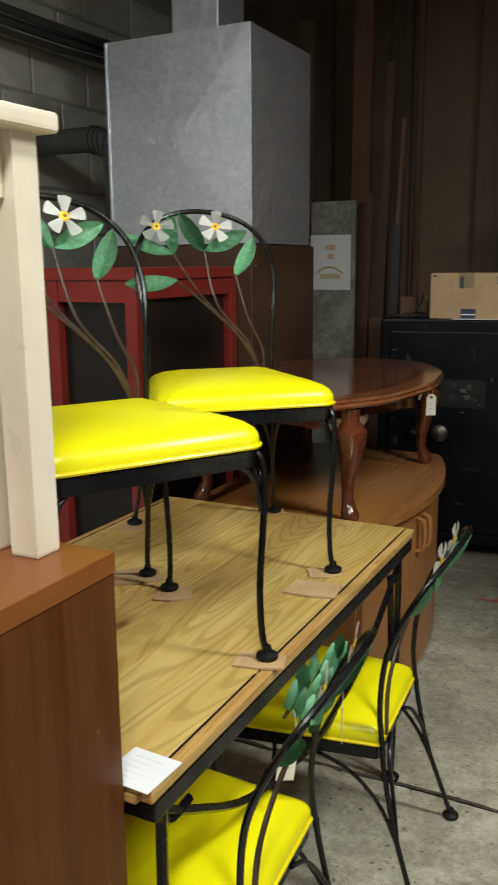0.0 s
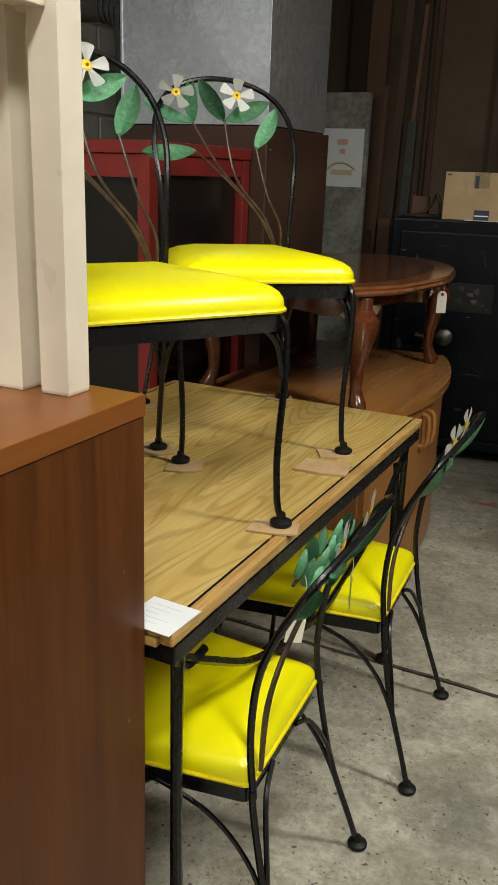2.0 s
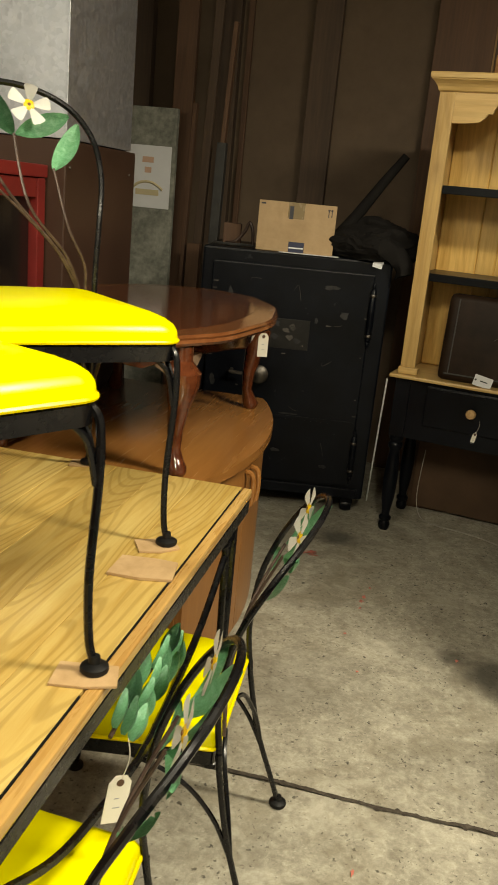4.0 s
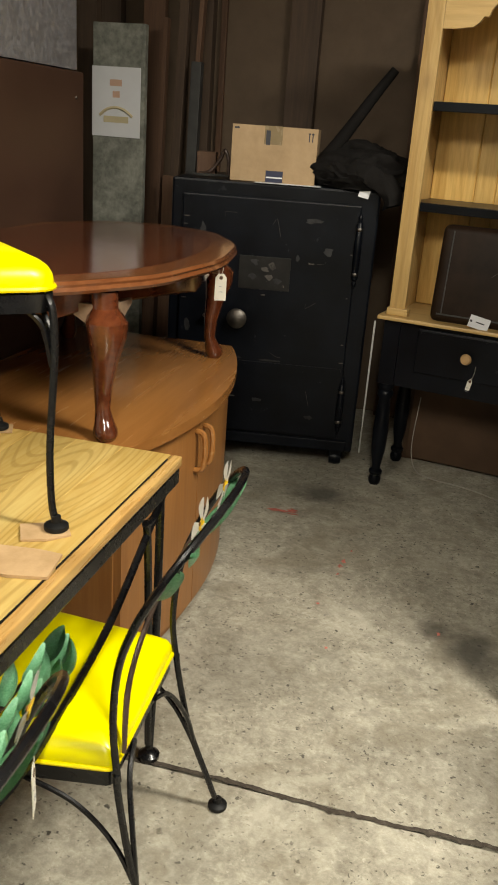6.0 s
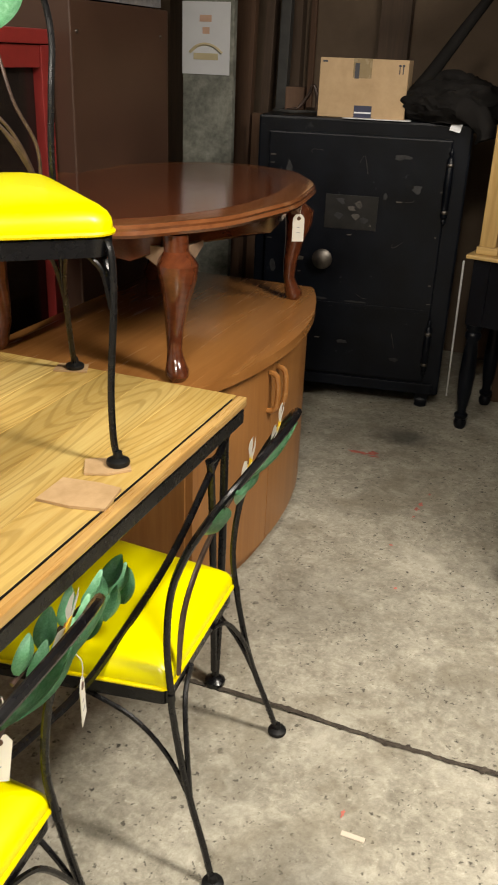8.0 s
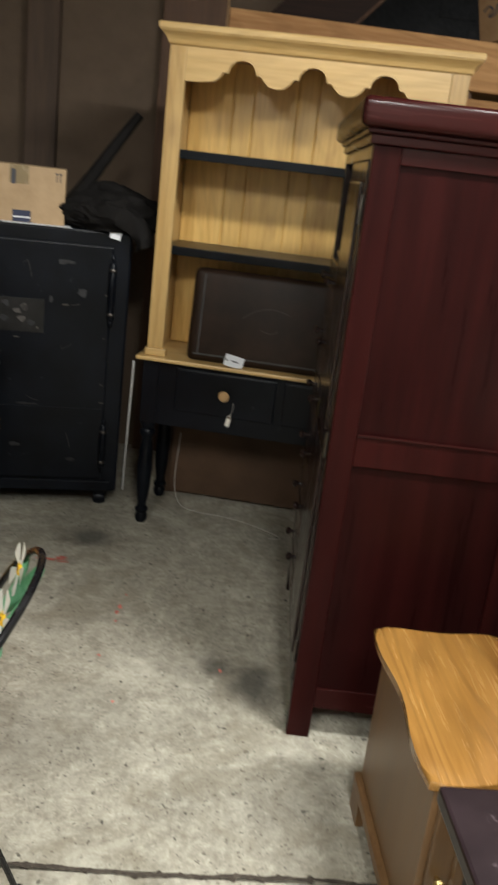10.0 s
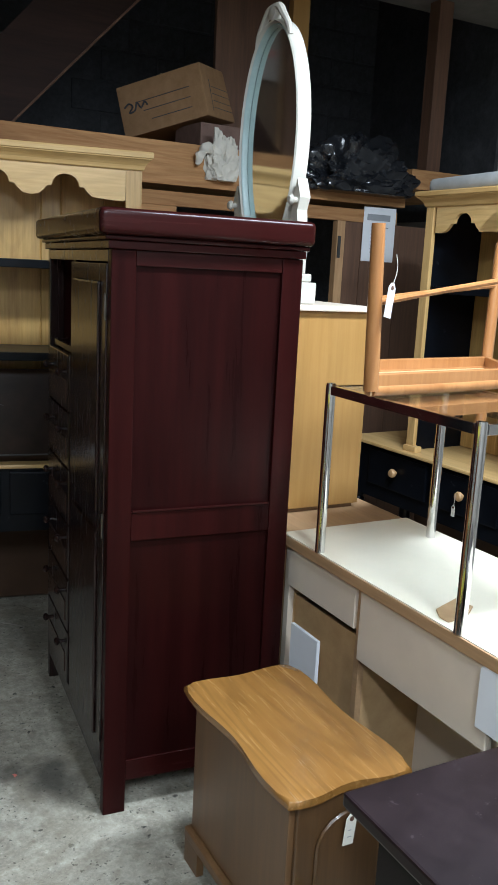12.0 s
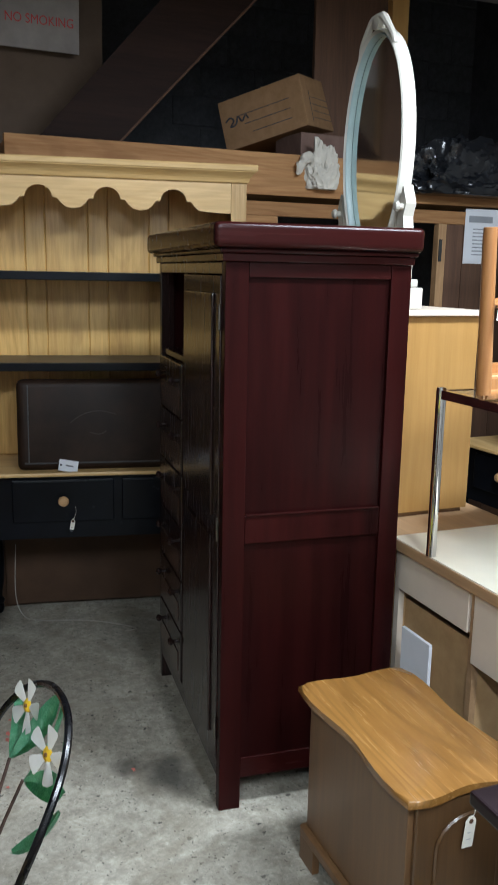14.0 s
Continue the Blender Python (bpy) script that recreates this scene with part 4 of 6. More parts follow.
single("string", rod([(-0.79, 0.978, 1.56), (-0.791, 0.979, 1.50), (-0.792, 0.977, 1.44)], 0.0016, 5, 3), RAG, "thin cream string hanging from a nesting table", "string")


# ---- assumed fluorescent fittings, added overhead out of view ----
for i, (x, y, z, lx, ly, watts) in enumerate(ASSUMED_LAMPS):
    t = thing("assumed_light", "assumed white fluorescent fitting, added out of view", "light", None, "fluorescent fittings")
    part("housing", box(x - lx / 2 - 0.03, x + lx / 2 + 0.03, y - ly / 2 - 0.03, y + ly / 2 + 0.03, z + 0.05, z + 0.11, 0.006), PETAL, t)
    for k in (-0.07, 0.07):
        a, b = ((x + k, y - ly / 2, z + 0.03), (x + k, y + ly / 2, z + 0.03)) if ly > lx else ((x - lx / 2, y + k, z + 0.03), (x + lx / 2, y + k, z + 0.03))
        part("tube", rod([a, b], 0.013, 8, 1), TUBE, t, "glowing tube of the assumed fitting", True)
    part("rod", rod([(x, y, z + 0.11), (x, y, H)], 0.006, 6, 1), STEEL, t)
    la = bpy.data.lights.new("assumed_tube_light", "AREA")
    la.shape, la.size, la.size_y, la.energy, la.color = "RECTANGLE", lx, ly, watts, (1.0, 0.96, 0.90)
    lamp = new("assumed_tube_light", la)
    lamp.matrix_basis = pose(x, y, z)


# ---- old safe ----
SAFE = pose(-1.321, 4.209, 0, 0, 0, 9.1)


def old_safe():
    t = thing("safe", "old black iron safe with worn paint and brass knob", "safe", SAFE)
    w, d, h = 0.872, 0.68, 1.235
    part("body", box(0, w, 0.012, d, 0.085, h, 0.010), BLACK_PAINT, t)
    door = part("door", box(0.05, w - 0.075, -0.006, 0.0115, 0.15, h - 0.06, 0.006), BLACK_PAINT, t, "heavy black door")
    part("lower_frame", box(0.03, w - 0.03, -0.002, 0.0115, 0.09, 0.138, 0.004), BLACK_PAINT, t)
    part("band", box(0.06, w - 0.09, -0.010, -0.0065, 0.462, 0.478, 0.001), BLACK_PAINT, door)
    part("name_plate", box(0.305, 0.525, -0.009, -0.0065, 0.798, 0.938, 0.001), SAFE_PLATE, door, "rubbed metal plate with worn picture")
    knob = part("knob", lathe([(0.016, 0), (0.016, 0.02), (0.028, 0.026), (0.042, 0.036), (0.044, 0.046), (0.034, 0.056), (0.0, 0.06)], 20, at=(0.312, -0.006, 0.672), axis=TURN_X), STEEL, door, "round worn metal knob", True)
    part("handle", rod([(0.178, -0.006, 0.675), (0.178, -0.05, 0.675), (0.172, -0.058, 0.675), (0.205, -0.06, 0.672), (0.232, -0.06, 0.67)], 0.009, 8, 4), STEEL, door, "short metal handle", True)
    for z0, z1 in ((0.84, 1.145), (0.18, 0.44)):
        hg = part("hinge", lathe([(0.0, 0), (0.006, 0.004), (0.010, 0.018), (0.006, 0.028), (0.014, 0.036), (0.014, 0.09), (0.016, 0.094), (0.016, z1 - z0 - 0.10), (0.014, z1 - z0 - 0.094), (0.014, z1 - z0 - 0.04), (0.006, z1 - z0 - 0.03), (0.010, z1 - z0 - 0.018), (0.005, z1 - z0 - 0.004), (0, z1 - z0)], 10, at=(w - 0.075, -0.014, z0)), BLACK_PAINT, t, "long black barrel hinge", True)
    for x in (0.07, w - 0.07):
        for y in (0.07, d - 0.07):
            part("caster", lathe([(0.0, -0.03), (0.028, -0.026), (0.034, 0.0), (0.028, 0.026), (0, 0.03)], 14, at=(x, y, 0.036), axis=pose(0, 0, 0, 0, 90, 0)), BLACK_PAINT, t, "", True)
            part("caster_post", box(x - 0.03, x + 0.03, y - 0.025, y + 0.025, 0.05, 0.084, 0.003), BLACK_PAINT, t)
    random.seed(22)
    for k in range(6):
        x, z = random.uniform(0.08, w - 0.2), random.uniform(0.2, h - 0.1)
        part("scratch", rod([(x, -0.0062, z), (x + random.uniform(-0.01, 0.03), -0.0062, z + random.uniform(-0.03, 0.03)), (x + random.uniform(0.0, 0.05), -0.0062, z + random.uniform(-0.05, 0.05))], 0.0008, 4, 3), SCUFF, door)
    random.seed(23)
    for k, (x, z, w2, h2) in enumerate(((0.60, 1.10, 0.05, 0.016), (0.14, 1.02, 0.018, 0.06), (0.68, 0.98, 0.03, 0.022), (0.30, 0.49, 0.09, 0.006), (0.47, 0.487, 0.06, 0.006), (0.66, 0.24, 0.03, 0.014), (0.09, 0.62, 0.02, 0.04), (0.42, 0.30, 0.04, 0.012), (0.55, 0.94, 0.012, 0.02))):
        ring = [(x + w2 * random.uniform(0.4, 1.0) * math.cos(a), z + h2 * random.uniform(0.4, 1.0) * math.sin(a)) for a in (2 * math.pi * j / 11 for j in range(11))]
        part("worn_patch", sheet_prism(ring, -0.0068, -0.0061), RUBBED, door, "greyish rubbed patch in the paint")
    random.seed(24)
    for k in range(7):
        x, z = random.uniform(0.315, 0.50), random.uniform(0.81, 0.92)
        ring = [(x + random.uniform(0.008, 0.022) * math.cos(a), z + random.uniform(0.006, 0.02) * math.sin(a)) for a in (2 * math.pi * j / 9 for j in range(9))]
        part("worn_patch", sheet_prism(ring, -0.0096, -0.0090), SCUFF if k % 3 == 0 else RUBBED, door, "worn flake on the metal plate")
    for z0, z1 in ((0.84, 1.145), (0.18, 0.44)):
        for zz in (z0 + 0.05, z1 - 0.07):
            part("worn_band", lathe([(0.0145, 0.0), (0.0162, 0.003), (0.0162, 0.010), (0.0145, 0.013)], 10, at=(w - 0.075, -0.014, zz)), STEEL, t, "rubbed bright ring on the hinge", True)
    random.seed(21)
    for k in range(16):
        x, z = random.choice([0.06, w - 0.10, random.uniform(0.1, w - 0.15)]), random.uniform(0.2, h - 0.08)
        part("chip", box(x, x + random.uniform(0.006, 0.03), -0.0075, -0.0062, z, z + random.uniform(0.002, 0.007)), STEEL, door)
    return t


old_safe()


def parcel():
    t = thing("cardboard_box", "taped brown cardboard box on top of the safe", "box", SAFE @ pose(0.235, 0.05, 1.236, 0, 0, -1))
    w, d, h = 0.355, 0.26, 0.222
    part("carton", box(0, w, 0, d, 0, h, 0.003), CARD, t)
    part("tape", box(0.135, 0.210, -0.0006, 0.06, h - 0.072, h + 0.0006), TAPE, t, "brown tape over the flap")
    part("label", box(0.150, 0.222, -0.0012, -0.0002, 0.002, 0.048), INK_BLUE, t, "navy printed label")
    part("stripe", box(0.152, 0.220, -0.0016, -0.0012, 0.018, 0.024), PAPER, t)
    part("mark", box(0.142, 0.160, -0.001, -0.0002, 0.148, 0.205), INK, t)
    for k in range(2):
        part("arrow", box(0.318 + 0.014 * k, 0.322 + 0.014 * k, -0.001, -0.0002, 0.17, 0.205), INK, t)
        part("arrow_head", box(0.315 + 0.014 * k, 0.325 + 0.014 * k, -0.001, -0.0002, 0.198, 0.204), INK, t)
    part("mark", box(0.01, 0.03, -0.001, -0.0002, 0.205, 0.212), INK, t)
    return t


parcel()
single("paper_sheet", box(0.345, 0.62, -0.004, 0.10, 1.2355, 1.2372), PAPER, "white paper sheet lying flat under the cardboard box", "paper", SAFE)


def crumple(w, d, h, seed, mat, name, label, category, m, n=26, rough=0.35):
    """A heap of cloth or plastic: a lumpy skin with sharp folds."""
    b = bmesh.new()
    noise.seed_set(seed)
    bmesh.ops.create_icosphere(b, subdivisions=5, radius=1.0)
    for v in b.verts:
        p = v.co.copy()
        f = 1 + rough * noise.noise(p * 1.3 + Vector((seed, 0, 0))) + rough * 0.5 * (1 - abs(noise.noise(p * 3.1 + Vector((0, seed, 0)))) * 2) + rough * 0.22 * (1 - abs(noise.noise(p * 7.5)) * 2)
        v.co = Vector((p.x * w * f, p.y * d * f, max(0.0, (p.z * 0.62 + 0.38)) * h * f))
    bmesh.ops.remove_doubles(b, verts=b.verts, dist=0.0015)
    return single(name, b, mat, label, category, m, True)


crumple(0.20, 0.17, 0.155, 4, CLOTH, "jacket", "black canvas jacket slumped on the safe beside the box", "jacket", SAFE @ pose(0.785, 0.14, 1.236), rough=0.22)
jacket = bpy.data.objects["jacket"]


def cloth_roll(points, radius, seed, name, label):
    """A soft wrinkled tube of cloth under the jacket's object."""
    b = rod(points, radius, 16, 10)
    for v in b.verts:
        p = v.co * 18 + Vector((seed, 0, 0))
        v.co += Vector((noise.noise(p), noise.noise(p + Vector((9, 0, 0))), noise.noise(p + Vector((0, 9, 0))))) * radius * 0.45
    return part(name, b, CLOTH, jacket, label, True)


cloth_roll([(-0.20, -0.02, 0.035), (-0.12, -0.10, 0.06), (0.0, -0.15, 0.07), (0.10, -0.165, 0.03), (0.13, -0.185, -0.05)], 0.042, 3, "sleeve", "black sleeve slumped over the safe's edge")
cloth_roll([(-0.11, 0.02, 0.11), (-0.05, -0.02, 0.165), (0.03, -0.02, 0.15), (0.12, 0.03, 0.09)], 0.030, 8, "collar", "rumpled black collar")
single("umbrella", rod([(-0.735, 4.44, 1.33), (-0.67, 4.445, 1.42), (-0.56, 4.455, 1.585), (-0.475, 4.46, 1.705)], 0.032, 10, 5, taper=0.55), CLOTH, "folded black umbrella leaning up from the jacket", "umbrella", None, True)
single("paper_tag", box(-0.022, 0.022, -0.003, 0.0, -0.016, 0.016), PAPER, "small white paper tag by the jacket", "tag", SAFE @ pose(0.80, -0.002, 1.224, 0, 12, 0))
t = thing("cable_coil", "brown cable and small box on the safe", "cable", SAFE @ pose(0.06, 0.25, 1.236))
part("small_box", box(0.0, 0.085, 0, 0.06, 0, 0.10, 0.006), OLD_RED, t)
part("loop", rod([(0.02, -0.04, 0.008), (0.07, -0.06, 0.02), (0.11, -0.04, 0.07), (0.125, -0.02, 0.11), (0.145, -0.03, 0.07), (0.15, -0.06, 0.008)], 0.008, 7, 6), STEM, t, "", True)
part("loop", rod([(-0.03, -0.08, 0.008), (0.05, -0.11, 0.007), (0.12, -0.08, 0.008), (0.16, -0.10, 0.007)], 0.006, 6, 6), CABLE, t, "", True)

# leaning boards and the stone slab with its notice
t = thing("stone_slab", "mottled grey stone slab leaning upright with a taped notice", "slab")
part("slab", box(-1.905, -1.645, 4.69, 4.73, 0, 1.853, 0.006), SLATE, t)
n = part("notice", box(-1.905, -1.662, 4.684, 4.6865, 1.362, 1.668), PAPER, t, "white printed notice")
for x0, x1, z, mat in ((-1.815, -1.755, 1.585, INK_ORANGE), (-1.80, -1.765, 1.535, INK_ORANGE), (-1.845, -1.72, 1.425, INK_YELLOW)):
    part("print", box(x0, x1, 4.682, 4.6835, z, z + 0.028), mat, n)
part("arc", rod([(-1.865, 4.683, 1.455), (-1.83, 4.683, 1.482), (-1.785, 4.683, 1.492), (-1.74, 4.683, 1.482), (-1.70, 4.683, 1.455)], 0.007, 5, 5), INK_YELLOW, n)
for x, y, w, h, tilt, mat, lab in ((-2.06, 4.93, 0.10, 2.9, 0.0, OLD_STUD, "dark wooden post standing against the wall"), (-1.72, 4.95, 0.11, 3.0, 0.0, OLD_RED, "reddish brown wooden post beside the slab"),
                                   (-1.585, 4.86, 0.045, 2.6, 1.4, OLD_STUD, "narrow dark board leaning in the corner"), (-1.52, 4.84, 0.022, 2.3, 2.2, OLD_RED, "thin brown lath leaning in the corner"),
                                   (-1.47, 4.82, 0.05, 1.72, 0.6, CABLE, "black bar leaning in the corner"), (-1.63, 4.80, 0.02, 1.9, 0.8, OLD_RED, "thin reddish lath leaning in the corner"), (-1.55, 4.78, 0.07, 1.20, 0.0, OLD_RED, "short brown offcut leaning in the corner")):
    single("board", box(-w / 2, w / 2, 0, 0.045, 0, h, 0.003), mat, lab, "board", pose(x, y, 0.0, -1.0, tilt, 0), group="boards in the corner")


# ---- bow-front cabinet ----
def bow(y, inset=0.0):
    """The curve of the cabinet's front, as x at y."""
    c, half = 2.99, 0.66
    k = (y - c) / half
    return -0.715 - inset - 0.155 * k * k


def bow_cabinet():
    t = thing("cabinet", "teak bow-front cabinet under the coffee table", "cabinet")
    ys = [2.50 + (3.62 - 2.50) * i / 24 for i in range(25)]
    part("top", prism([(-1.46, 2.50)] + [(bow(y), y) for y in ys] + [(-1.46, 3.62)], 0.672, 0.702, 0.006), TEAK_TOP, t, "", True)
    ys2 = [2.52 + 1.08 * i / 24 for i in range(25)]
    part("carcass", prism([(-1.45, 2.52)] + [(bow(y, 0.045), y) for y in ys2] + [(-1.45, 3.60)], 0.06, 0.671), TEAK, t)
    part("plinth", prism([(-1.44, 2.53)] + [(bow(y, 0.06), y) for y in ys2[1:-1]] + [(-1.44, 3.59)], 0.0, 0.059), TEAK, t)
    for a, b in ((2.525, 2.905), (2.909, 3.30), (3.304, 3.595)):
        yy = [a + (b - a) * i / 10 for i in range(11)]
        d = part("door", prism([(bow(y, 0.044), y) for y in yy][::-1] + [(bow(y, 0.024), y) for y in yy], 0.065, 0.668), TEAK, t, "curved teak veneer door")
        if a < 3.2:
            hy = 2.878 if a < 2.6 else 2.936
            x = bow(hy, 0.024)
            part("handle", rod([(x, hy, 0.515), (x + 0.024, hy, 0.525), (x + 0.030, hy, 0.575), (x + 0.024, hy, 0.625), (x, hy, 0.635)], 0.0085, 8, 6), TEAK_TOP, d, "bowed wooden handle", True)
    return t


bow_cabinet()


# ---- oval coffee table on the cabinet ----
def oval(cx, cy, a, b, n=72, wave=0.0, p=2.08):
    out = []
    for k in range(n):
        th = 2 * math.pi * k / n
        c, s = math.cos(th), math.sin(th)
        f = 1 + wave * math.cos(12 * th)
        out.append((cx + a * f * math.copysign(abs(c) ** (2 / p), c), cy + b * f * math.copysign(abs(s) ** (2 / p), s)))
    return out


def coffee_table():
    t = thing("coffee_table", "glossy rosewood oval coffee table on the teak cabinet", "table")
    cx, cy, z = -1.14, 2.985, 0.7028
    a, b = 0.41, 0.665
    h = 0.40
    ring = lambda s, zz: [(x, y, zz) for x, y in oval(cx, cy, a * s, b * (1 - (1 - s) * a / b), wave=0.010)]
    top = part("tabletop", loft([ring(0.93, z + h - 0.034), ring(0.985, z + h - 0.030), ring(1.0, z + h - 0.022), ring(0.985, z + h - 0.014), ring(0.99, z + h - 0.008), ring(0.975, z + h - 0.001), ring(0.955, z + h)]), ROSE_BAND, t, "shaped pie-crust edge", True)
    part("field", prism([(x, y) for x, y in oval(cx, cy, a * 0.80, b * 0.875)], z + h - 0.002, z + h + 0.0006), ROSEWOOD, top, "dark centre veneer")
    part("apron", loft([[(x, y, zz + low * abs(math.sin(6 * math.pi * i / 72)) ** 0.7) for i, (x, y) in enumerate(oval(cx, cy, a * 0.83, b * 0.87))] for zz, low in ((z + h - 0.098, 0.028), (z + h - 0.036, 0.0))]), ROSEWOOD, t, "", True)
    for sx in (1, -1):
        for sy in (1, -1):
            lx, ly = cx + sx * 0.26, cy + sy * 0.435
            k = 0.7071
            secs = []
            for off, zz, r in ((0.0, 0.365, 0.034), (0.0, 0.325, 0.034), (0.020, 0.295, 0.050), (0.022, 0.26, 0.046), (0.010, 0.20, 0.032), (-0.002, 0.13, 0.023), (-0.004, 0.075, 0.019), (0.008, 0.045, 0.024), (0.016, 0.028, 0.030), (0.018, 0.014, 0.030), (0.016, 0.0, 0.022)):
                px, py = lx + sx * k * off, ly + sy * k * off
                secs.append([(px + r * math.cos(q), py + r * math.sin(q), z + zz) for q in (2 * math.pi * j / 12 for j in range(12))])
            leg = part("leg", loft(secs[::-1]), ROSEWOOD, t, "glossy cabriole leg", True)
            for ex, ey in ((-sx, 0), (0, -sy)):
                n = Vector((ey, ex, 0)) * 0.012
                o = Vector((lx + sx * 0.018, ly + sy * 0.018, z))
                e = Vector((ex, ey, 0))
                quad = lambda d, top, low: [tuple(o + e * d + n + Vector((0, 0, top))), tuple(o + e * d + n + Vector((0, 0, low))), tuple(o + e * d - n + Vector((0, 0, low))), tuple(o + e * d - n + Vector((0, 0, top)))]
                part("ear", loft([quad(0.030, 0.335, 0.275), quad(0.07, 0.335, 0.30), quad(0.115, 0.335, 0.322)]), EAR, leg, "worn carved scroll ear")
    return t


coffee_table()


def hang_tag(x, y, z, turn, w=0.036, h=0.082, lean=0, parent_kind="tag", mat=None, lab="cream price tag hanging on a string", string=0.05):
    t = thing("price_tag", lab, "tag", pose(x, y, z, 0, lean, turn), "price tags")
    part("card", sheet_prism([(-w / 2, -h), (w / 2, -h), (w / 2, -0.012), (w / 2 - 0.009, 0), (-w / 2 + 0.009, 0), (-w / 2, -0.012)], -0.0006, 0.0006), mat or PALE_PAPER, t)
    part("eyelet", lathe([(0.0, 0), (0.006, 0), (0.006, 0.001), (0, 0.001)], 10, at=(0, -0.0008, -0.012), axis=TURN_X), OLD_RED, t)
    part("string", rod([(0, 0, -0.012), (0.006, -0.002, string * 0.5), (0.0, 0.004, string)], 0.0009, 4, 4), RAG, t)
    for k in range(2):
        part("writing", box(-0.005, 0.003 + 0.003 * k, -0.0011, -0.0007, -0.040 - 0.016 * k, -0.0385 - 0.016 * k), INK_GREY, t)
    return t


hang_tag(-0.800, 3.235, 1.02, 30)
hang_tag(-0.578, 1.42, 0.625, 40, lean=8, string=0.06)
hang_tag(-0.512, 1.52, 0.665, 112, 0.030, 0.078, lean=-4, string=0.045)


# ---- pine hutch on black desks ----
def hutch_desk(m, label, inset=0.0):
    t = thing("hutch_desk", label, "desk", m)
    W, D = 1.19, 0.46
    z = 0.735
    part("desktop", box(0, W, 0.0, D, z + 0.011, z + 0.028, 0.006), HUTCH_X, t, "blond pine desktop")
    part("top_rail", box(0.030, W - 0.030, 0.028, D - 0.02, z + 0.0003, z + 0.0105), BLACK_PAINT, t)
    # black base
    part("apron", box(0.097, W - 0.097, 0.035, 0.055, 0.47, z - 0.001), BLACK_PAINT, t, "black painted apron")
    for x in (0.045, W - 0.065):
        part("end_apron", box(x, x + 0.02, 0.095, D - 0.03, 0.47, z - 0.001), BLACK_PAINT, t)
    dw = (W - 0.20) / 2.35
    for k in range(2):
        a = 0.175 + k * (dw + 0.035)
        d = part("drawer", box(a, a + dw, 0.020, 0.0345, 0.545, 0.728, 0.004), BLACK_PAINT, t, "black drawer front")
        part("bead", box(a + 0.012, a + dw - 0.012, 0.016, 0.0198, 0.714, 0.722, 0.001), BLACK_PAINT, d)
        part("knob", lathe([(0.010, 0), (0.010, 0.008), (0.020, 0.014), (0.023, 0.024), (0.018, 0.034), (0, 0.037)], 16, at=(a + dw / 2, 0.020, 0.640), axis=TURN_X), KNOB_WOOD, d, "round wooden knob", True)
    prof = [(0.020, 0.0), (0.026, 0.012), (0.028, 0.03), (0.022, 0.045), (0.030, 0.055), (0.030, 0.065), (0.020, 0.075), (0.019, 0.09), (0.030, 0.16), (0.034, 0.26), (0.030, 0.34), (0.024, 0.40), (0.034, 0.415), (0.034, 0.43), (0.026, 0.44), (0.034, 0.455), (0.034, 0.47)]
    for x in (0.062, W - 0.062):
        for y in (0.060, D - 0.06):
            leg = part("leg", lathe(prof, 16, at=(x, y, 0)), BLACK_PAINT, t, "turned black leg", True)
            part("block", box(x - 0.034, x + 0.034, y - 0.034 if y > 0.1 else 0.0335, y + 0.034, 0.4705, z - 0.0005) if y > 0.1 else box(x - 0.034, x + 0.034, 0.0305, y + 0.034, 0.4705, z - 0.0005), BLACK_PAINT, leg)
    part("kick_panel", box(0.10, W - 0.1, D - 0.022, D - 0.006, 0.02, z - 0.002), KICK, t, "dark brown back board")
    # hutch
    hz, y0, y1 = z + 0.0285, 0.045, 0.40
    desk = t
    t = part("hutch", box(inset + 0.05, W - 0.05, 0.401, 0.404, hz + 0.001, 1.95), HUTCH, desk, "open pine hutch", False, Matrix())
    W = W - inset
    squat = 0.965 if inset else 1.0
    t.matrix_basis = Matrix.Translation((inset, 0, hz * (1 - squat))) @ Matrix.Diagonal((1, 1, squat, 1))
    for v in t.data.vertices:
        v.co.x -= inset
    pw = 0.048 if inset else 0.065
    for x, px in ((0.035, 0.035), (W - 0.10, W - 0.035 - pw)):
        part("post", box(px, px + pw, y0, y0 + 0.022, hz + 0.03, 1.955, 0.002), HUTCH, t, "blond pine face post")
        # The inset hutch's far side is coloured black instead of pine.
        part("side", box(x + (0.0 if x < 0.5 else 0.047), x + (0.018 if x < 0.5 else 0.065), y0 + 0.0225, y1 - 0.002, hz + 0.001, 1.955), BLACK_PAINT if inset and x < 0.5 else HUTCH, t)
    part("shoe", box(0.028, 0.115, y0 - 0.012, y0 + 0.03, hz, hz + 0.03, 0.004), HUTCH_X, t)
    part("shoe", box(W - 0.115, W - 0.028, y0 - 0.012, y0 + 0.03, hz, hz + 0.03, 0.004), HUTCH_X, t)
    nb = 8 if inset == 0 else 6
    bx0, bx1 = 0.055, W - 0.055
    bw = (bx1 - bx0) / nb
    # wide and narrow matchboards by turns
    widths = (bw * 1.36, bw * 0.64)
    boards = [mesh_of("back_board", box(-w / 2 + 0.0003, w / 2 - 0.0003, 0, 0.012, hz + 0.002, 1.955, 0.0042, segs=1), HUTCH_BACK) for w in widths]
    bx = bx0
    for k in range(nb):
        share("back_board", boards[k % 2], t, pose(bx + widths[k % 2] / 2, y1 - 0.0135, 0), "")
        bx += widths[k % 2]
    for zz in (1.195, 1.565):
        part("shelf", box(0.056, W - 0.056, y0 + 0.03, y1 - 0.014, zz, zz + 0.022, 0.002), BLACK_PAINT, t, "black painted shelf")
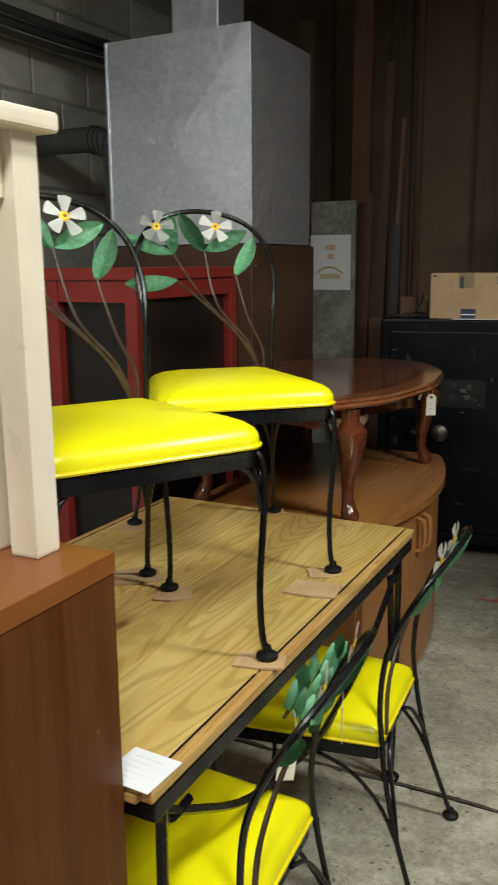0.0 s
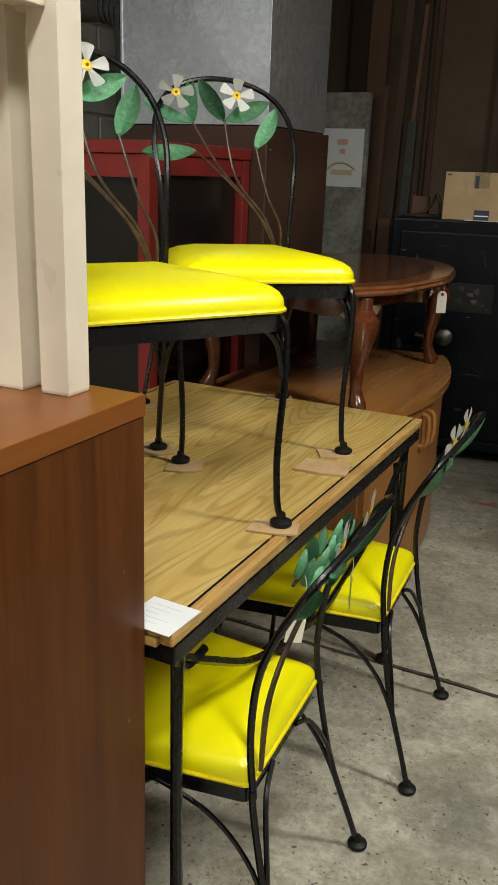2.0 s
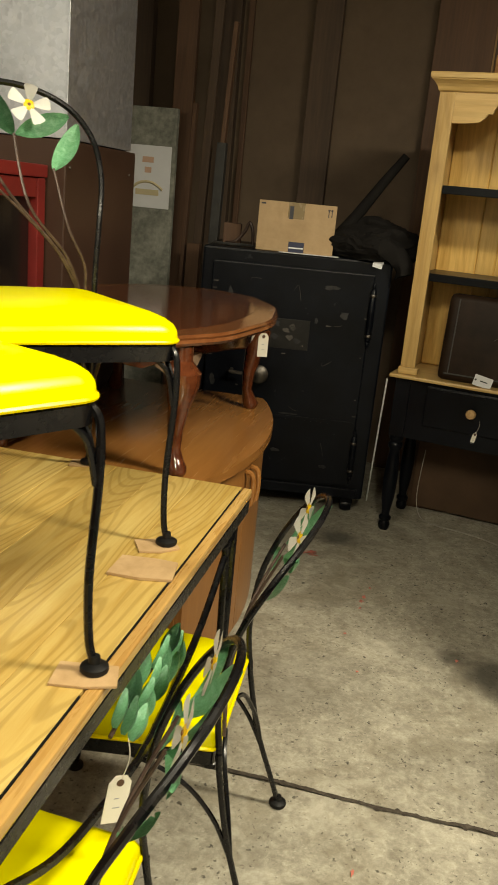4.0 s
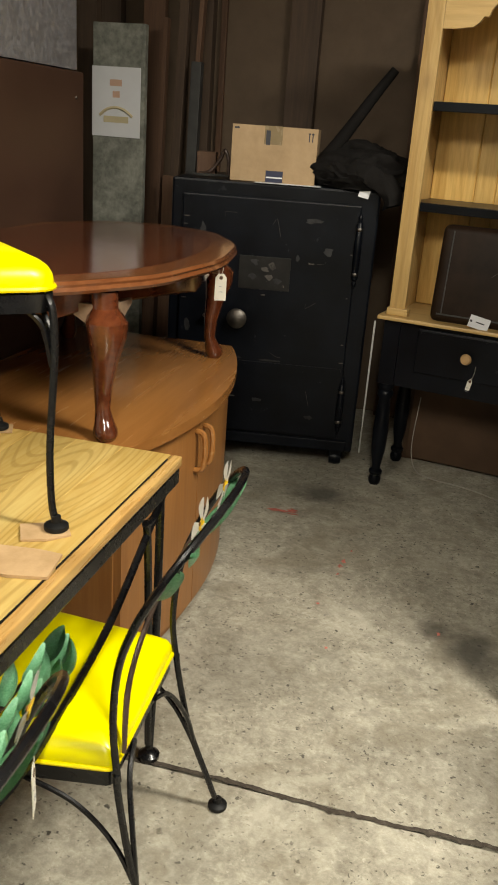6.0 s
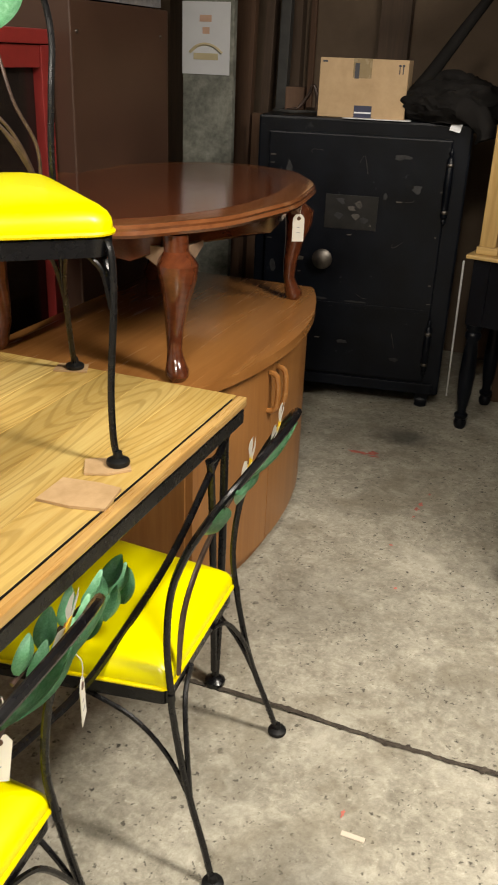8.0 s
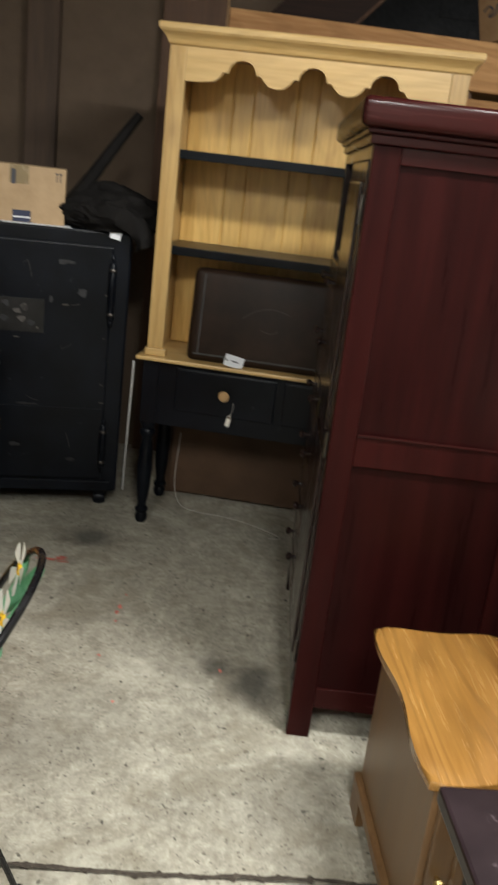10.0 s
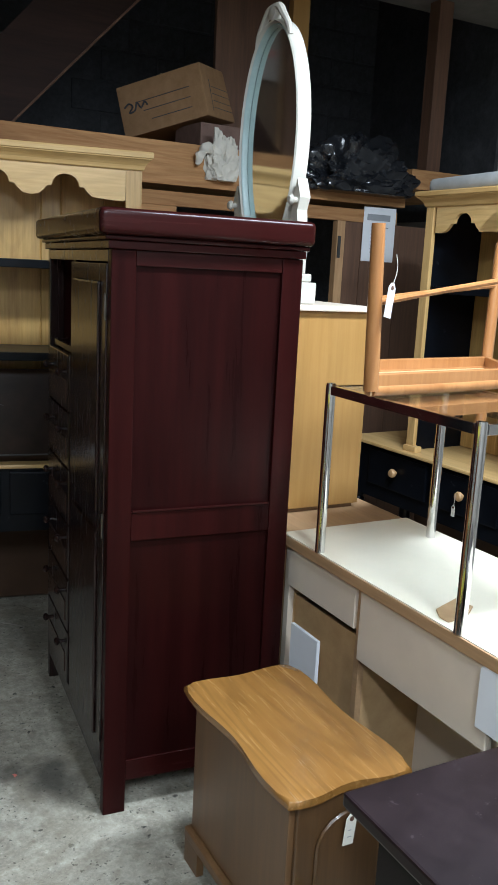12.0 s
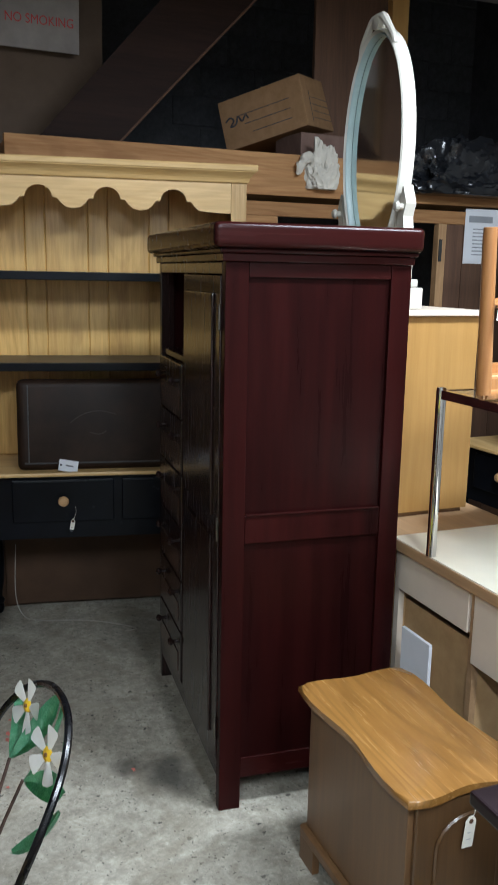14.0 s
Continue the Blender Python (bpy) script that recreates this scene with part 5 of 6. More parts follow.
        part("shelf_front", box(0.102, W - 0.102, y0 + 0.010, y0 + 0.0298, zz - 0.012, zz + 0.022, 0.003), BLACK_PAINT, t, "black shelf edge")
    # scalloped rail: lobes hang between round notches
    xs0, xs1, ztop = 0.101, W - 0.101, 1.955
    pts = [(xs0, ztop), (xs0, 1.835)]
    n = 4
    pitch = 0.268 if inset == 0 else 0.205
    c0 = 0.317 if inset == 0 else 0.27
    pts += [(xs0 + 0.045, 1.835)]
    for k in range(n - 1):
        c = c0 + pitch * k
        pts += [(c - 0.105, 1.842), (c - 0.085, 1.858), (c - 0.072, 1.876), (c - 0.056, 1.876)]
        pts += [(c + 0.053 * math.cos(a), 1.878 + 0.046 * math.sin(a)) for a in (math.pi * (1 - j / 8) for j in range(9))]
        pts += [(c + 0.056, 1.876), (c + 0.072, 1.876), (c + 0.085, 1.858), (c + 0.105, 1.842)]
        if k < n - 2:
            pts += [(c + pitch / 2, 1.837)]
    pts += [(xs1 - 0.045, 1.835), (xs1, 1.835), (xs1, ztop)]
    part("scalloped_rail", sheet_prism(pts, y0 + 0.002, y0 + 0.020), HUTCH_X, t, "scalloped pine valance")
    crown = ((1.9555, 0.002), (1.960, 0.008), (1.966, 0.010), (1.974, 0.013), (1.984, 0.021), (1.994, 0.033), (1.998, 0.040), (2.002, 0.041), (2.004, 0.046), (2.020, 0.047), (2.026, 0.043))
    part("cornice", loft([[(0.035 - o * 0.8, y0 - o, zz), (W - 0.035 + o * 0.8, y0 - o, zz), (W - 0.035 + o * 0.8, y1 + 0.02, zz), (0.035 - o * 0.8, y1 + 0.02, zz)] for zz, o in crown]), HUTCH_X, t, "moulded pine crown")
    t = desk
    return t


HUTCH_M = pose(-0.405, 4.20, 0, 0, 0, -10.7)
hutch_desk(HUTCH_M, "blond pine hutch on a black desk with turned legs")

t = thing("suitcase", "old dark brown leatherette case standing on the desk", "suitcase", HUTCH_M @ pose(0.20, 0.045, 0.764, -7, 0, 0))
part("shell", box(0, 0.80, 0.0, 0.16, 0.0, 0.385, 0.035, segs=4), LEATHER, t, "", True)
part("lid_seam", box(0.045, 0.05, -0.002, 0.12, 0.03, 0.36), CABLE, t)
part("binding", box(0.03, 0.77, -0.003, 0.0, 0.028, 0.034), CABLE, t)
part("scuff", rod([(0.22, -0.001, 0.20), (0.27, -0.002, 0.235), (0.34, -0.001, 0.25), (0.41, -0.002, 0.235)], 0.0014, 4, 4), SCUFF, t)
part("scuff", rod([(0.30, -0.001, 0.16), (0.34, -0.002, 0.15), (0.37, -0.001, 0.165)], 0.0014, 4, 4), SCUFF, t)
t = thing("price_tag", "white price tag lying on the desk edge", "tag", HUTCH_M @ pose(0.405, 0.016, 0.7645, -16, 12, 8), "price tags")
part("card", box(-0.04, 0.04, -0.001, 0.001, 0.0, 0.048), PAPER, t)
part("writing", box(-0.012, 0.02, -0.0016, -0.001, 0.022, 0.027), INK, t)
part("eyelet", box(-0.036, -0.028, -0.0016, -0.001, 0.02, 0.028), INK, t)
hang_tag(0.004, 4.07, 0.58, -10, 0.018, 0.05, 10, lab="small white tag hanging from the drawer knob")
# White enamel stands in for the shine along this bare metal rod.
single("metal_rod", rod([(-0.450, 4.60, 0.004), (-0.412, 4.222, 0.73)], 0.0042, 8, 1), PETAL, "bright metal rod leaning between safe and desk, shine coloured white", "rod", None, True)
single("wire", rod([(-0.19, 4.5, 0.35), (-0.20, 4.48, 0.12), (-0.17, 4.45, 0.02), (-0.10, 4.40, 0.006), (0.04, 4.36, 0.005), (0.16, 4.30, 0.005), (0.29, 4.18, 0.006), (0.24, 4.16, 0.005)], 0.0023, 5, 6), WIRE, "thin pale wire trailing on the floor under the desk", "wire", None, True)
single("kick_board", box(-0.25, 0.75, 4.63, 4.65, 0.0, 0.62, 0.003), KICK, "dark brown board standing behind the desk", "board")


# ---- mahogany wardrobe ----
def wardrobe():
    t = thing("wardrobe", "red mahogany gentleman's wardrobe with drawers and a door", "wardrobe", pose(0.200, 2.805, 0, 0, 0, -5.0))
    D, W = 0.545, 0.93  # depth runs along x, front faces -x
    z0, z1 = 0.10, 1.625
    part("back", box(D - 0.012, D, 0.03, W - 0.03, z0, z1), MAHOG, t)
    side = part("side", box(0.055, D - 0.045, 0.012, 0.024, z0 + 0.02, z1), MAHOG, t, "framed mahogany end panel")
    part("stile", box(0.0, 0.066, 0.0, 0.035, 0.0, z1, 0.003), MAHOG, side)
    part("stile", box(D - 0.062, D, 0.0, 0.035, 0.0, z1, 0.003), MAHOG, side)
    part("rail", box(0.0665, D - 0.0625, 0.002, 0.011, 1.585, z1, 0.002), MAHOG_X, side)
    part("rail", box(0.0665, D - 0.0625, 0.002, 0.0115, 0.838, 0.920, 0.003), MAHOG, side)
    part("rail", box(0.0665, D - 0.0625, 0.002, 0.011, 0.10, 0.165, 0.002), MAHOG_X, side)
    part("lip", box(0.07, D - 0.066, -0.003, 0.003, 0.9205, 0.9265, 0.001), MAHOG_X, side)
    far = part("side", box(0.03, D - 0.03, W - 0.02, W, z0, z1), MAHOG, t)
    part("stile", box(0.0, 0.05, W - 0.035, W, 0.0, z1, 0.003), MAHOG_FRONT, far)
    part("bottom", box(0.02, D - 0.013, 0.036, W - 0.036, 0.085, 0.10), MAHOG, t)
    part("divider", box(0.01, D - 0.013, 0.50, 0.52, 0.101, z1 - 0.001), MAHOG_FRONT, t)
    part("shelf", box(0.01, D - 0.013, 0.5205, W - 0.036, 1.30, 1.318), MAHOG_FRONT, t)
    part("top_rail", box(0.0, 0.02, 0.036, W - 0.036, 1.592, z1 - 0.001, 0.002), MAHOG_FRONT, t)
    part("bottom_rail", box(0.0, 0.02, 0.036, W - 0.036, 0.10, 0.155, 0.002), MAHOG_FRONT, t)
    door = part("door", box(-0.004, 0.016, 0.038, 0.498, 0.158, 1.588, 0.003), MAHOG_FRONT, t, "tall panelled mahogany door")
    for a, b in ((0.90, 1.54), (0.21, 0.84)):
        part("panel", box(-0.012, -0.0035, 0.10, 0.44, a, b, 0.006), MAHOG_FRONT, door, "raised door panel")
    for z in (1.44, 0.84, 0.22):
        part("hinge", lathe([(0.0, 0), (0.004, 0.003), (0.004, 0.07), (0, 0.073)], 8, at=(-0.006, 0.036, z)), STEEL, door, "small dull metal hinge", True)
    n = 6
    dz = (1.298 - 0.16) / n
    for k in range(n):
        a = 0.16 + k * dz
        d = part("drawer", box(-0.006, 0.016, 0.5225, W - 0.037, a + 0.003, a + dz - 0.004, 0.004), MAHOG_FRONT, t, "mahogany drawer front")
        for y in (0.60, 0.82):
            part("knob", lathe([(0.006, 0), (0.006, 0.010), (0.013, 0.016), (0.014, 0.023), (0.009, 0.029), (0, 0.031)], 12, at=(-0.006, y, a + dz / 2 + 0.03), axis=pose(0, 0, 0, 0, -90, 0)), MAHOG_FRONT, d, "round wooden knob", True)
        # Painted reflection: a thin pale plate low on each drawer front.
        part("cup", box(-0.0085, -0.006, 0.56, 0.86, a + 0.028, a + 0.100, 0.0008), MAHOG_REFLECT, d, "pale reflection of the floor, painted on the drawer front")
    cor = part("cornice", box(-0.010, D + 0.004, -0.010, W + 0.010, z1 + 0.0005, z1 + 0.022, 0.003), MAHOG_X, t, "moulded red cornice")
    part("moulding", box(-0.020, D + 0.010, -0.020, W + 0.020, z1 + 0.0225, z1 + 0.034, 0.004), MAHOG_X, cor)
    part("top", box(-0.040, D + 0.018, -0.040, W + 0.040, z1 + 0.0345, z1 + 0.101, 0.019, segs=5), MAHOG_X, cor, "thick rounded top moulding", True)
    return t


wardrobe()


# ---- nightstand ----
def serpentine(x0, x1, y0, y1):
    out = []
    for k in range(13):
        u = k / 12
        out.append((x0 + (x1 - x0) * u, y0 - 0.008 * math.sin(u * math.pi * 3)))
    for k in range(1, 13):
        u = k / 12
        out.append((x1 + 0.008 * math.sin(u * math.pi * 3), y0 + (y1 - y0) * u))
    for k in range(1, 13):
        u = k / 12
        out.append((x1 - (x1 - x0) * u, y1 + 0.005 * math.sin(u * math.pi * 3)))
    for k in range(1, 12):
        u = k / 12
        out.append((x0 - 0.008 * math.sin(u * math.pi * 3), y1 - (y1 - y0) * u))
    return out


def nightstand():
    t = thing("nightstand", "golden oak nightstand with arched door and bracket feet", "nightstand")
    # Golden top, browner body, darkest door: three tones of oak.
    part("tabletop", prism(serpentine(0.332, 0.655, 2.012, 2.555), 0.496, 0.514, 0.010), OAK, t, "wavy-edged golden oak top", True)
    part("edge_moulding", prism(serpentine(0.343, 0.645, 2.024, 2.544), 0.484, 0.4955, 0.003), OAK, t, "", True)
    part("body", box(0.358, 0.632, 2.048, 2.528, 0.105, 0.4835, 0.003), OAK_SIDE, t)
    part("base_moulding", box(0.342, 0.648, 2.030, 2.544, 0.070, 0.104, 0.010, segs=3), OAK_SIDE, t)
    for x0, x1, s in ((0.345, 0.415, 1), (0.575, 0.645, -1)):
        o = [(x0, 0), (x0 + 0.045, 0), (x0 + 0.05, 0.03), (x0 + 0.07, 0.0695), (x0, 0.0695)] if s > 0 else [(x1, 0), (x1, 0.0695), (x1 - 0.07, 0.0695), (x1 - 0.05, 0.03), (x1 - 0.045, 0)]
        for y in (2.034, 2.520):
            part("bracket_foot", sheet_prism(o, y, y + 0.02), OAK_SIDE, t)
        for ya, yb in ((2.0545, 2.11), (2.46, 2.5195)):
            part("bracket_foot", box(x0 if s > 0 else x1 - 0.02, x0 + 0.02 if s > 0 else x1, ya, yb, 0, 0.0695), OAK_SIDE, t)
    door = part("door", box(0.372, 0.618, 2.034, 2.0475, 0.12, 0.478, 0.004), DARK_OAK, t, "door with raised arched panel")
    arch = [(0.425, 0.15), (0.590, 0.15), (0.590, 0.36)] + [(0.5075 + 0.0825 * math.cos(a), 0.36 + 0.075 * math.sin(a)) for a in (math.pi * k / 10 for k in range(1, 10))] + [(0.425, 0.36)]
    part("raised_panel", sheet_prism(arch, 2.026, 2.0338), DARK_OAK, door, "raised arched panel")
    part("rim", rod([(x, 2.030, z) for x, z in arch + arch[:1]], 0.006, 6, 1), DARK_OAK, door, "", True)
    part("knob", lathe([(0.005, 0), (0.005, 0.008), (0.011, 0.012), (0.013, 0.019), (0.009, 0.025), (0, 0.027)], 14, at=(0.395, 2.034, 0.272), axis=TURN_X), BRASS, door, "polished brass knob", True)
    return t


nightstand()
hang_tag(0.500, 2.014, 0.44, 5, 0.03, 0.075, 6, string=0.03, lab="cream price tag hanging on the nightstand front")


# ---- plum table ----
t = thing("table", "dark plum lacquered table with scuffed edges", "table")
part("tabletop", box(0.20, 0.98, 0.80, 1.655, 0.775, 0.80, 0.005), PURPLE, t, "dull plum top with chipped edge")
part("apron", box(0.235, 0.253, 0.86, 1.60, 0.66, 0.7745), PLUM_DARK, t)
part("apron", box(0.254, 0.92, 1.582, 1.60, 0.66, 0.7745), PLUM_DARK, t)
part("apron", box(0.254, 0.92, 0.86, 0.878, 0.66, 0.7745), PLUM_DARK, t)
part("end_panel", box(0.300, 0.312, 0.94, 1.50, 0.08, 0.6595, 0.002), PLUM_DARK, t, "dark closed end panel")
for sx, x in ((1, 0.278), (-1, 0.90)):
    for sy, y in ((1, 0.90), (-1, 1.56)):
        secs = []
        for off, zz, r in ((0.0, 0.774, 0.030), (0.0, 0.66, 0.030), (0.012, 0.58, 0.034), (0.016, 0.50, 0.030), (0.0, 0.36, 0.022), (-0.01, 0.2, 0.017), (-0.006, 0.08, 0.017), (0.01, 0.03, 0.024), (0.012, 0.0, 0.020)):
            px, py = x - sx * off, y - sy * off
            secs.append([(px + r * math.cos(q), py + r * math.sin(q), zz) for q in (2 * math.pi * j / 10 + math.pi / 10 for j in range(10))])
        part("leg", loft(secs[::-1]), PLUM_DARK, t, "", True)
single("card", box(0.60, 0.70, 1.40, 1.53, 0.8004, 0.8016), PALE_PAPER, "cream price card lying on the plum table", "card")


# ---- laminate desk ----
def laminate_desk():
    t = thing("desk", "cream laminate desk with oak edging and beige drawers", "desk")
    x0, x1, y0, y1 = 0.775, 1.26, 1.25, 2.84
    part("desktop", box(x0, x1, y0, y1, 0.765, 0.797, 0.0015), EDGE_OAK, t, "oak edged board")
    part("laminate", box(x0 + 0.004, x1 - 0.002, y0 + 0.002, y1 - 0.004, 0.7972, 0.8005), WHITE_LAM, t, "smooth cream laminate surface")
    part("front_frame", box(x0 + 0.02, x0 + 0.04, 2.426, 2.448, 0.0, 0.764), EDGE_OAK, t)
    part("front_frame", box(x0 + 0.02, x0 + 0.04, 2.81, 2.835, 0.0, 0.764), DRAWER_LAM, t)
    part("back", box(x1 - 0.02, x1 - 0.004, y0 + 0.01, y1 - 0.01, 0.0, 0.764), CHIPBOARD, t)
    part("side", box(x0 + 0.0405, x1 - 0.021, 2.815, 2.832, 0.0, 0.764), CHIPBOARD, t)
    part("side", box(x0 + 0.0405, x1 - 0.021, 2.43, 2.446, 0.0, 0.764), CHIPBOARD, t)
    part("side", box(x0 + 0.021, x1 - 0.021, y0 + 0.01, y0 + 0.028, 0.0, 0.764), DRAWER_LAM, t)
    part("inner_back", box(x0 + 0.05, x0 + 0.06, 2.4465, 2.8145, 0.0, 0.60), CHIPBOARD, t, "bare board behind the drawer")
    part("drawer", box(x0 + 0.012, x0 + 0.030, 2.452, 2.806, 0.640, 0.7635, 0.002), DRAWER_LAM, t, "shallow beige drawer front")
    part("drawer", box(x0 + 0.008, x0 + 0.030, 1.93, 2.422, 0.565, 0.7635, 0.002), DRAWER_LAM, t, "beige kneehole drawer front")
    part("drawer", box(x0 + 0.012, x0 + 0.030, 1.27, 1.90, 0.40, 0.7635, 0.002), DRAWER_LAM, t, "beige drawer front")
    part("knee_panel", box(x0 + 0.25, x0 + 0.266, 1.90, 2.4295, 0.0, 0.764), DRAWER_LAM, t, "beige kneehole back panel")
    return t


laminate_desk()
single("notepad", box(0.765, 0.776, 2.588, 2.735, 0.30, 0.545, 0.001), PAPER, "white paper pad propped against the desk", "paper", pose(0, 0, 0))
t = thing("price_tag", "large white price tag on the beige drawer", "tag", pose(0.778, 1.90, 0.765, 0, 0, -90), "price tags")
part("card", sheet_prism([(-0.06, -0.15), (0.05, -0.15), (0.05, -0.01), (0.04, 0.0), (-0.05, 0.0), (-0.06, -0.01)], -0.001, 0.001), PAPER, t)


# ---- chrome table with glass ----
t = thing("side_table", "chrome tube side table with smoked glass, on the desk", "table")
cx0, cx1, cy0, cy1, cz, ch = 0.785, 1.195, 2.045, 2.638, 0.801, 0.494
for x in (cx0, cx1):
    for y in (cy0, cy1):
        leg = part("leg", lathe([(0.0145, 0.0), (0.0145, ch - 0.013), (0.013, ch - 0.002), (0.0, ch)], 16, at=(x, y, cz)), CHROME, t, "polished chrome tube leg", True)
for a in ((cx0, cx0, cy0 + 0.014, cy1 - 0.014), (cx1, cx1, cy0 + 0.014, cy1 - 0.014)):
    part("rail", box(a[0] - 0.010, a[1] + 0.010, a[2], a[3], cz + ch - 0.033, cz + ch - 0.008, 0.002), CHROME, t)
for y in (cy0, cy1):
    part("rail", box(cx0 + 0.014, cx1 - 0.014, y - 0.010, y + 0.010, cz + ch - 0.033, cz + ch - 0.008, 0.002), CHROME, t)
part("glass_top", box(cx0 + 0.012, cx1 - 0.012, cy0 + 0.012, cy1 - 0.012, cz + ch - 0.016, cz + ch - 0.010), GLASS, t, "clear glass sheet")
single("cardboard_scrap", prism([(-0.06, -0.02), (0.0, -0.035), (0.06, -0.02), (0.05, 0.01), (0.065, 0.03), (-0.02, 0.035), (-0.05, 0.01)], 0, 0.006), CARD_PAD, "torn cardboard scraps lying on the desk", "cardboard", pose(0.85, 2.14, 0.8008, 3, -4, 20))

# ---- upturned wooden chair on the chrome table ----
t = thing("chair", "orange beech chair turned upside down on the chrome table", "chair", pose(0.745, 2.405, 1.2895))
corners = ((0.012, 0.012), (0.585, 0.093), (0.75, 0.385), (0.244, 0.320))
part("seat", prism([(0.006, 0.004), (0.592, 0.089), (0.752, 0.39), (0.244, 0.327)], 0.004, 0.022), BEECH_PANEL, t, "pale beech seat board")


def bar(p, q, w, z0, z1):
    """A straight rail on edge between two points of the plan."""
    d = (Vector(q) - Vector(p)).normalized()
    s = Vector((-d.y, d.x)) * w / 2
    a, b = Vector(p) + d * 0.014, Vector(q) - d * 0.014
    return prism([tuple(a - s), tuple(b - s), tuple(b + s), tuple(a + s)], z0, z1, 0.003)


for i in range(4):
    part("seat_rail", bar(corners[i], corners[(i + 1) % 4], 0.020, 0.0225, 0.058), BEECH, t)
    p, q = corners[i], corners[(i + 1) % 4]
    part("rounded_edge", rod([(p[0], p[1], 0.016), ((p[0] + q[0]) / 2, (p[1] + q[1]) / 2, 0.014), (q[0], q[1], 0.016)], 0.0165, 10, 3), BEECH, t, "rounded seat edge", True)
for (x, y), (dx, dy) in zip(corners, ((-0.030, -0.02), (0.05, -0.02), (0.03, 0.02), (-0.035, -0.024))):
    part("leg", rod([(x, y, 0.0165), (x + dx * 0.6, y + dy * 0.6, 0.25), (x + dx, y + dy, 0.425)], 0.0195, 12, 3, taper=0.86), BEECH, t, "round tapered leg", True)
part("stretcher", rod([(-0.006, 0.0, 0.235), (0.26, 0.04, 0.275), (0.603, 0.083, 0.325)], 0.008, 8, 2), BEECH, t, "thin round stretcher", True)
part("stretcher", rod([(0.225, 0.308, 0.235), (0.45, 0.34, 0.26), (0.765, 0.395, 0.29)], 0.008, 8, 2), BEECH, t, "thin round stretcher", True)
hang_tag(0.775, 2.385, 1.575, 20, 0.030, 0.085, 10, mat=PAPER, string=0.07, lab="white price tag hanging from the upturned chair")

# ---- maple dresser with mirror behind the wardrobe ----
t = thing("dresser", "tall maple veneer dresser with a pale top", "dresser")
part("side_panel", box(0.90, 1.205, 3.05, 3.075, 0.80, 1.468, 0.002), MAPLE, t, "plain maple veneer side")
part("carcass", box(0.905, 1.20, 3.0755, 3.70, 0.80, 1.468, 0.002), MAPLE, t)
part("plinth", box(0.92, 1.19, 3.062, 3.68, 0.785, 0.7995), OAK_SIDE, t)
part("top", box(0.88, 1.225, 3.03, 3.72, 1.469, 1.487, 0.004), DRAWER_LAM, t, "dull beige laminate top")
t = thing("low_cabinet", "beige low cabinet carrying the maple dresser", "cabinet")
part("body", box(0.80, 1.27, 2.862, 3.72, 0.0, 0.764, 0.003), CHIPBOARD, t)
part("top", box(0.79, 1.28, 2.852, 3.73, 0.765, 0.784, 0.003), EDGE_OAK, t, "worn oak edged top")


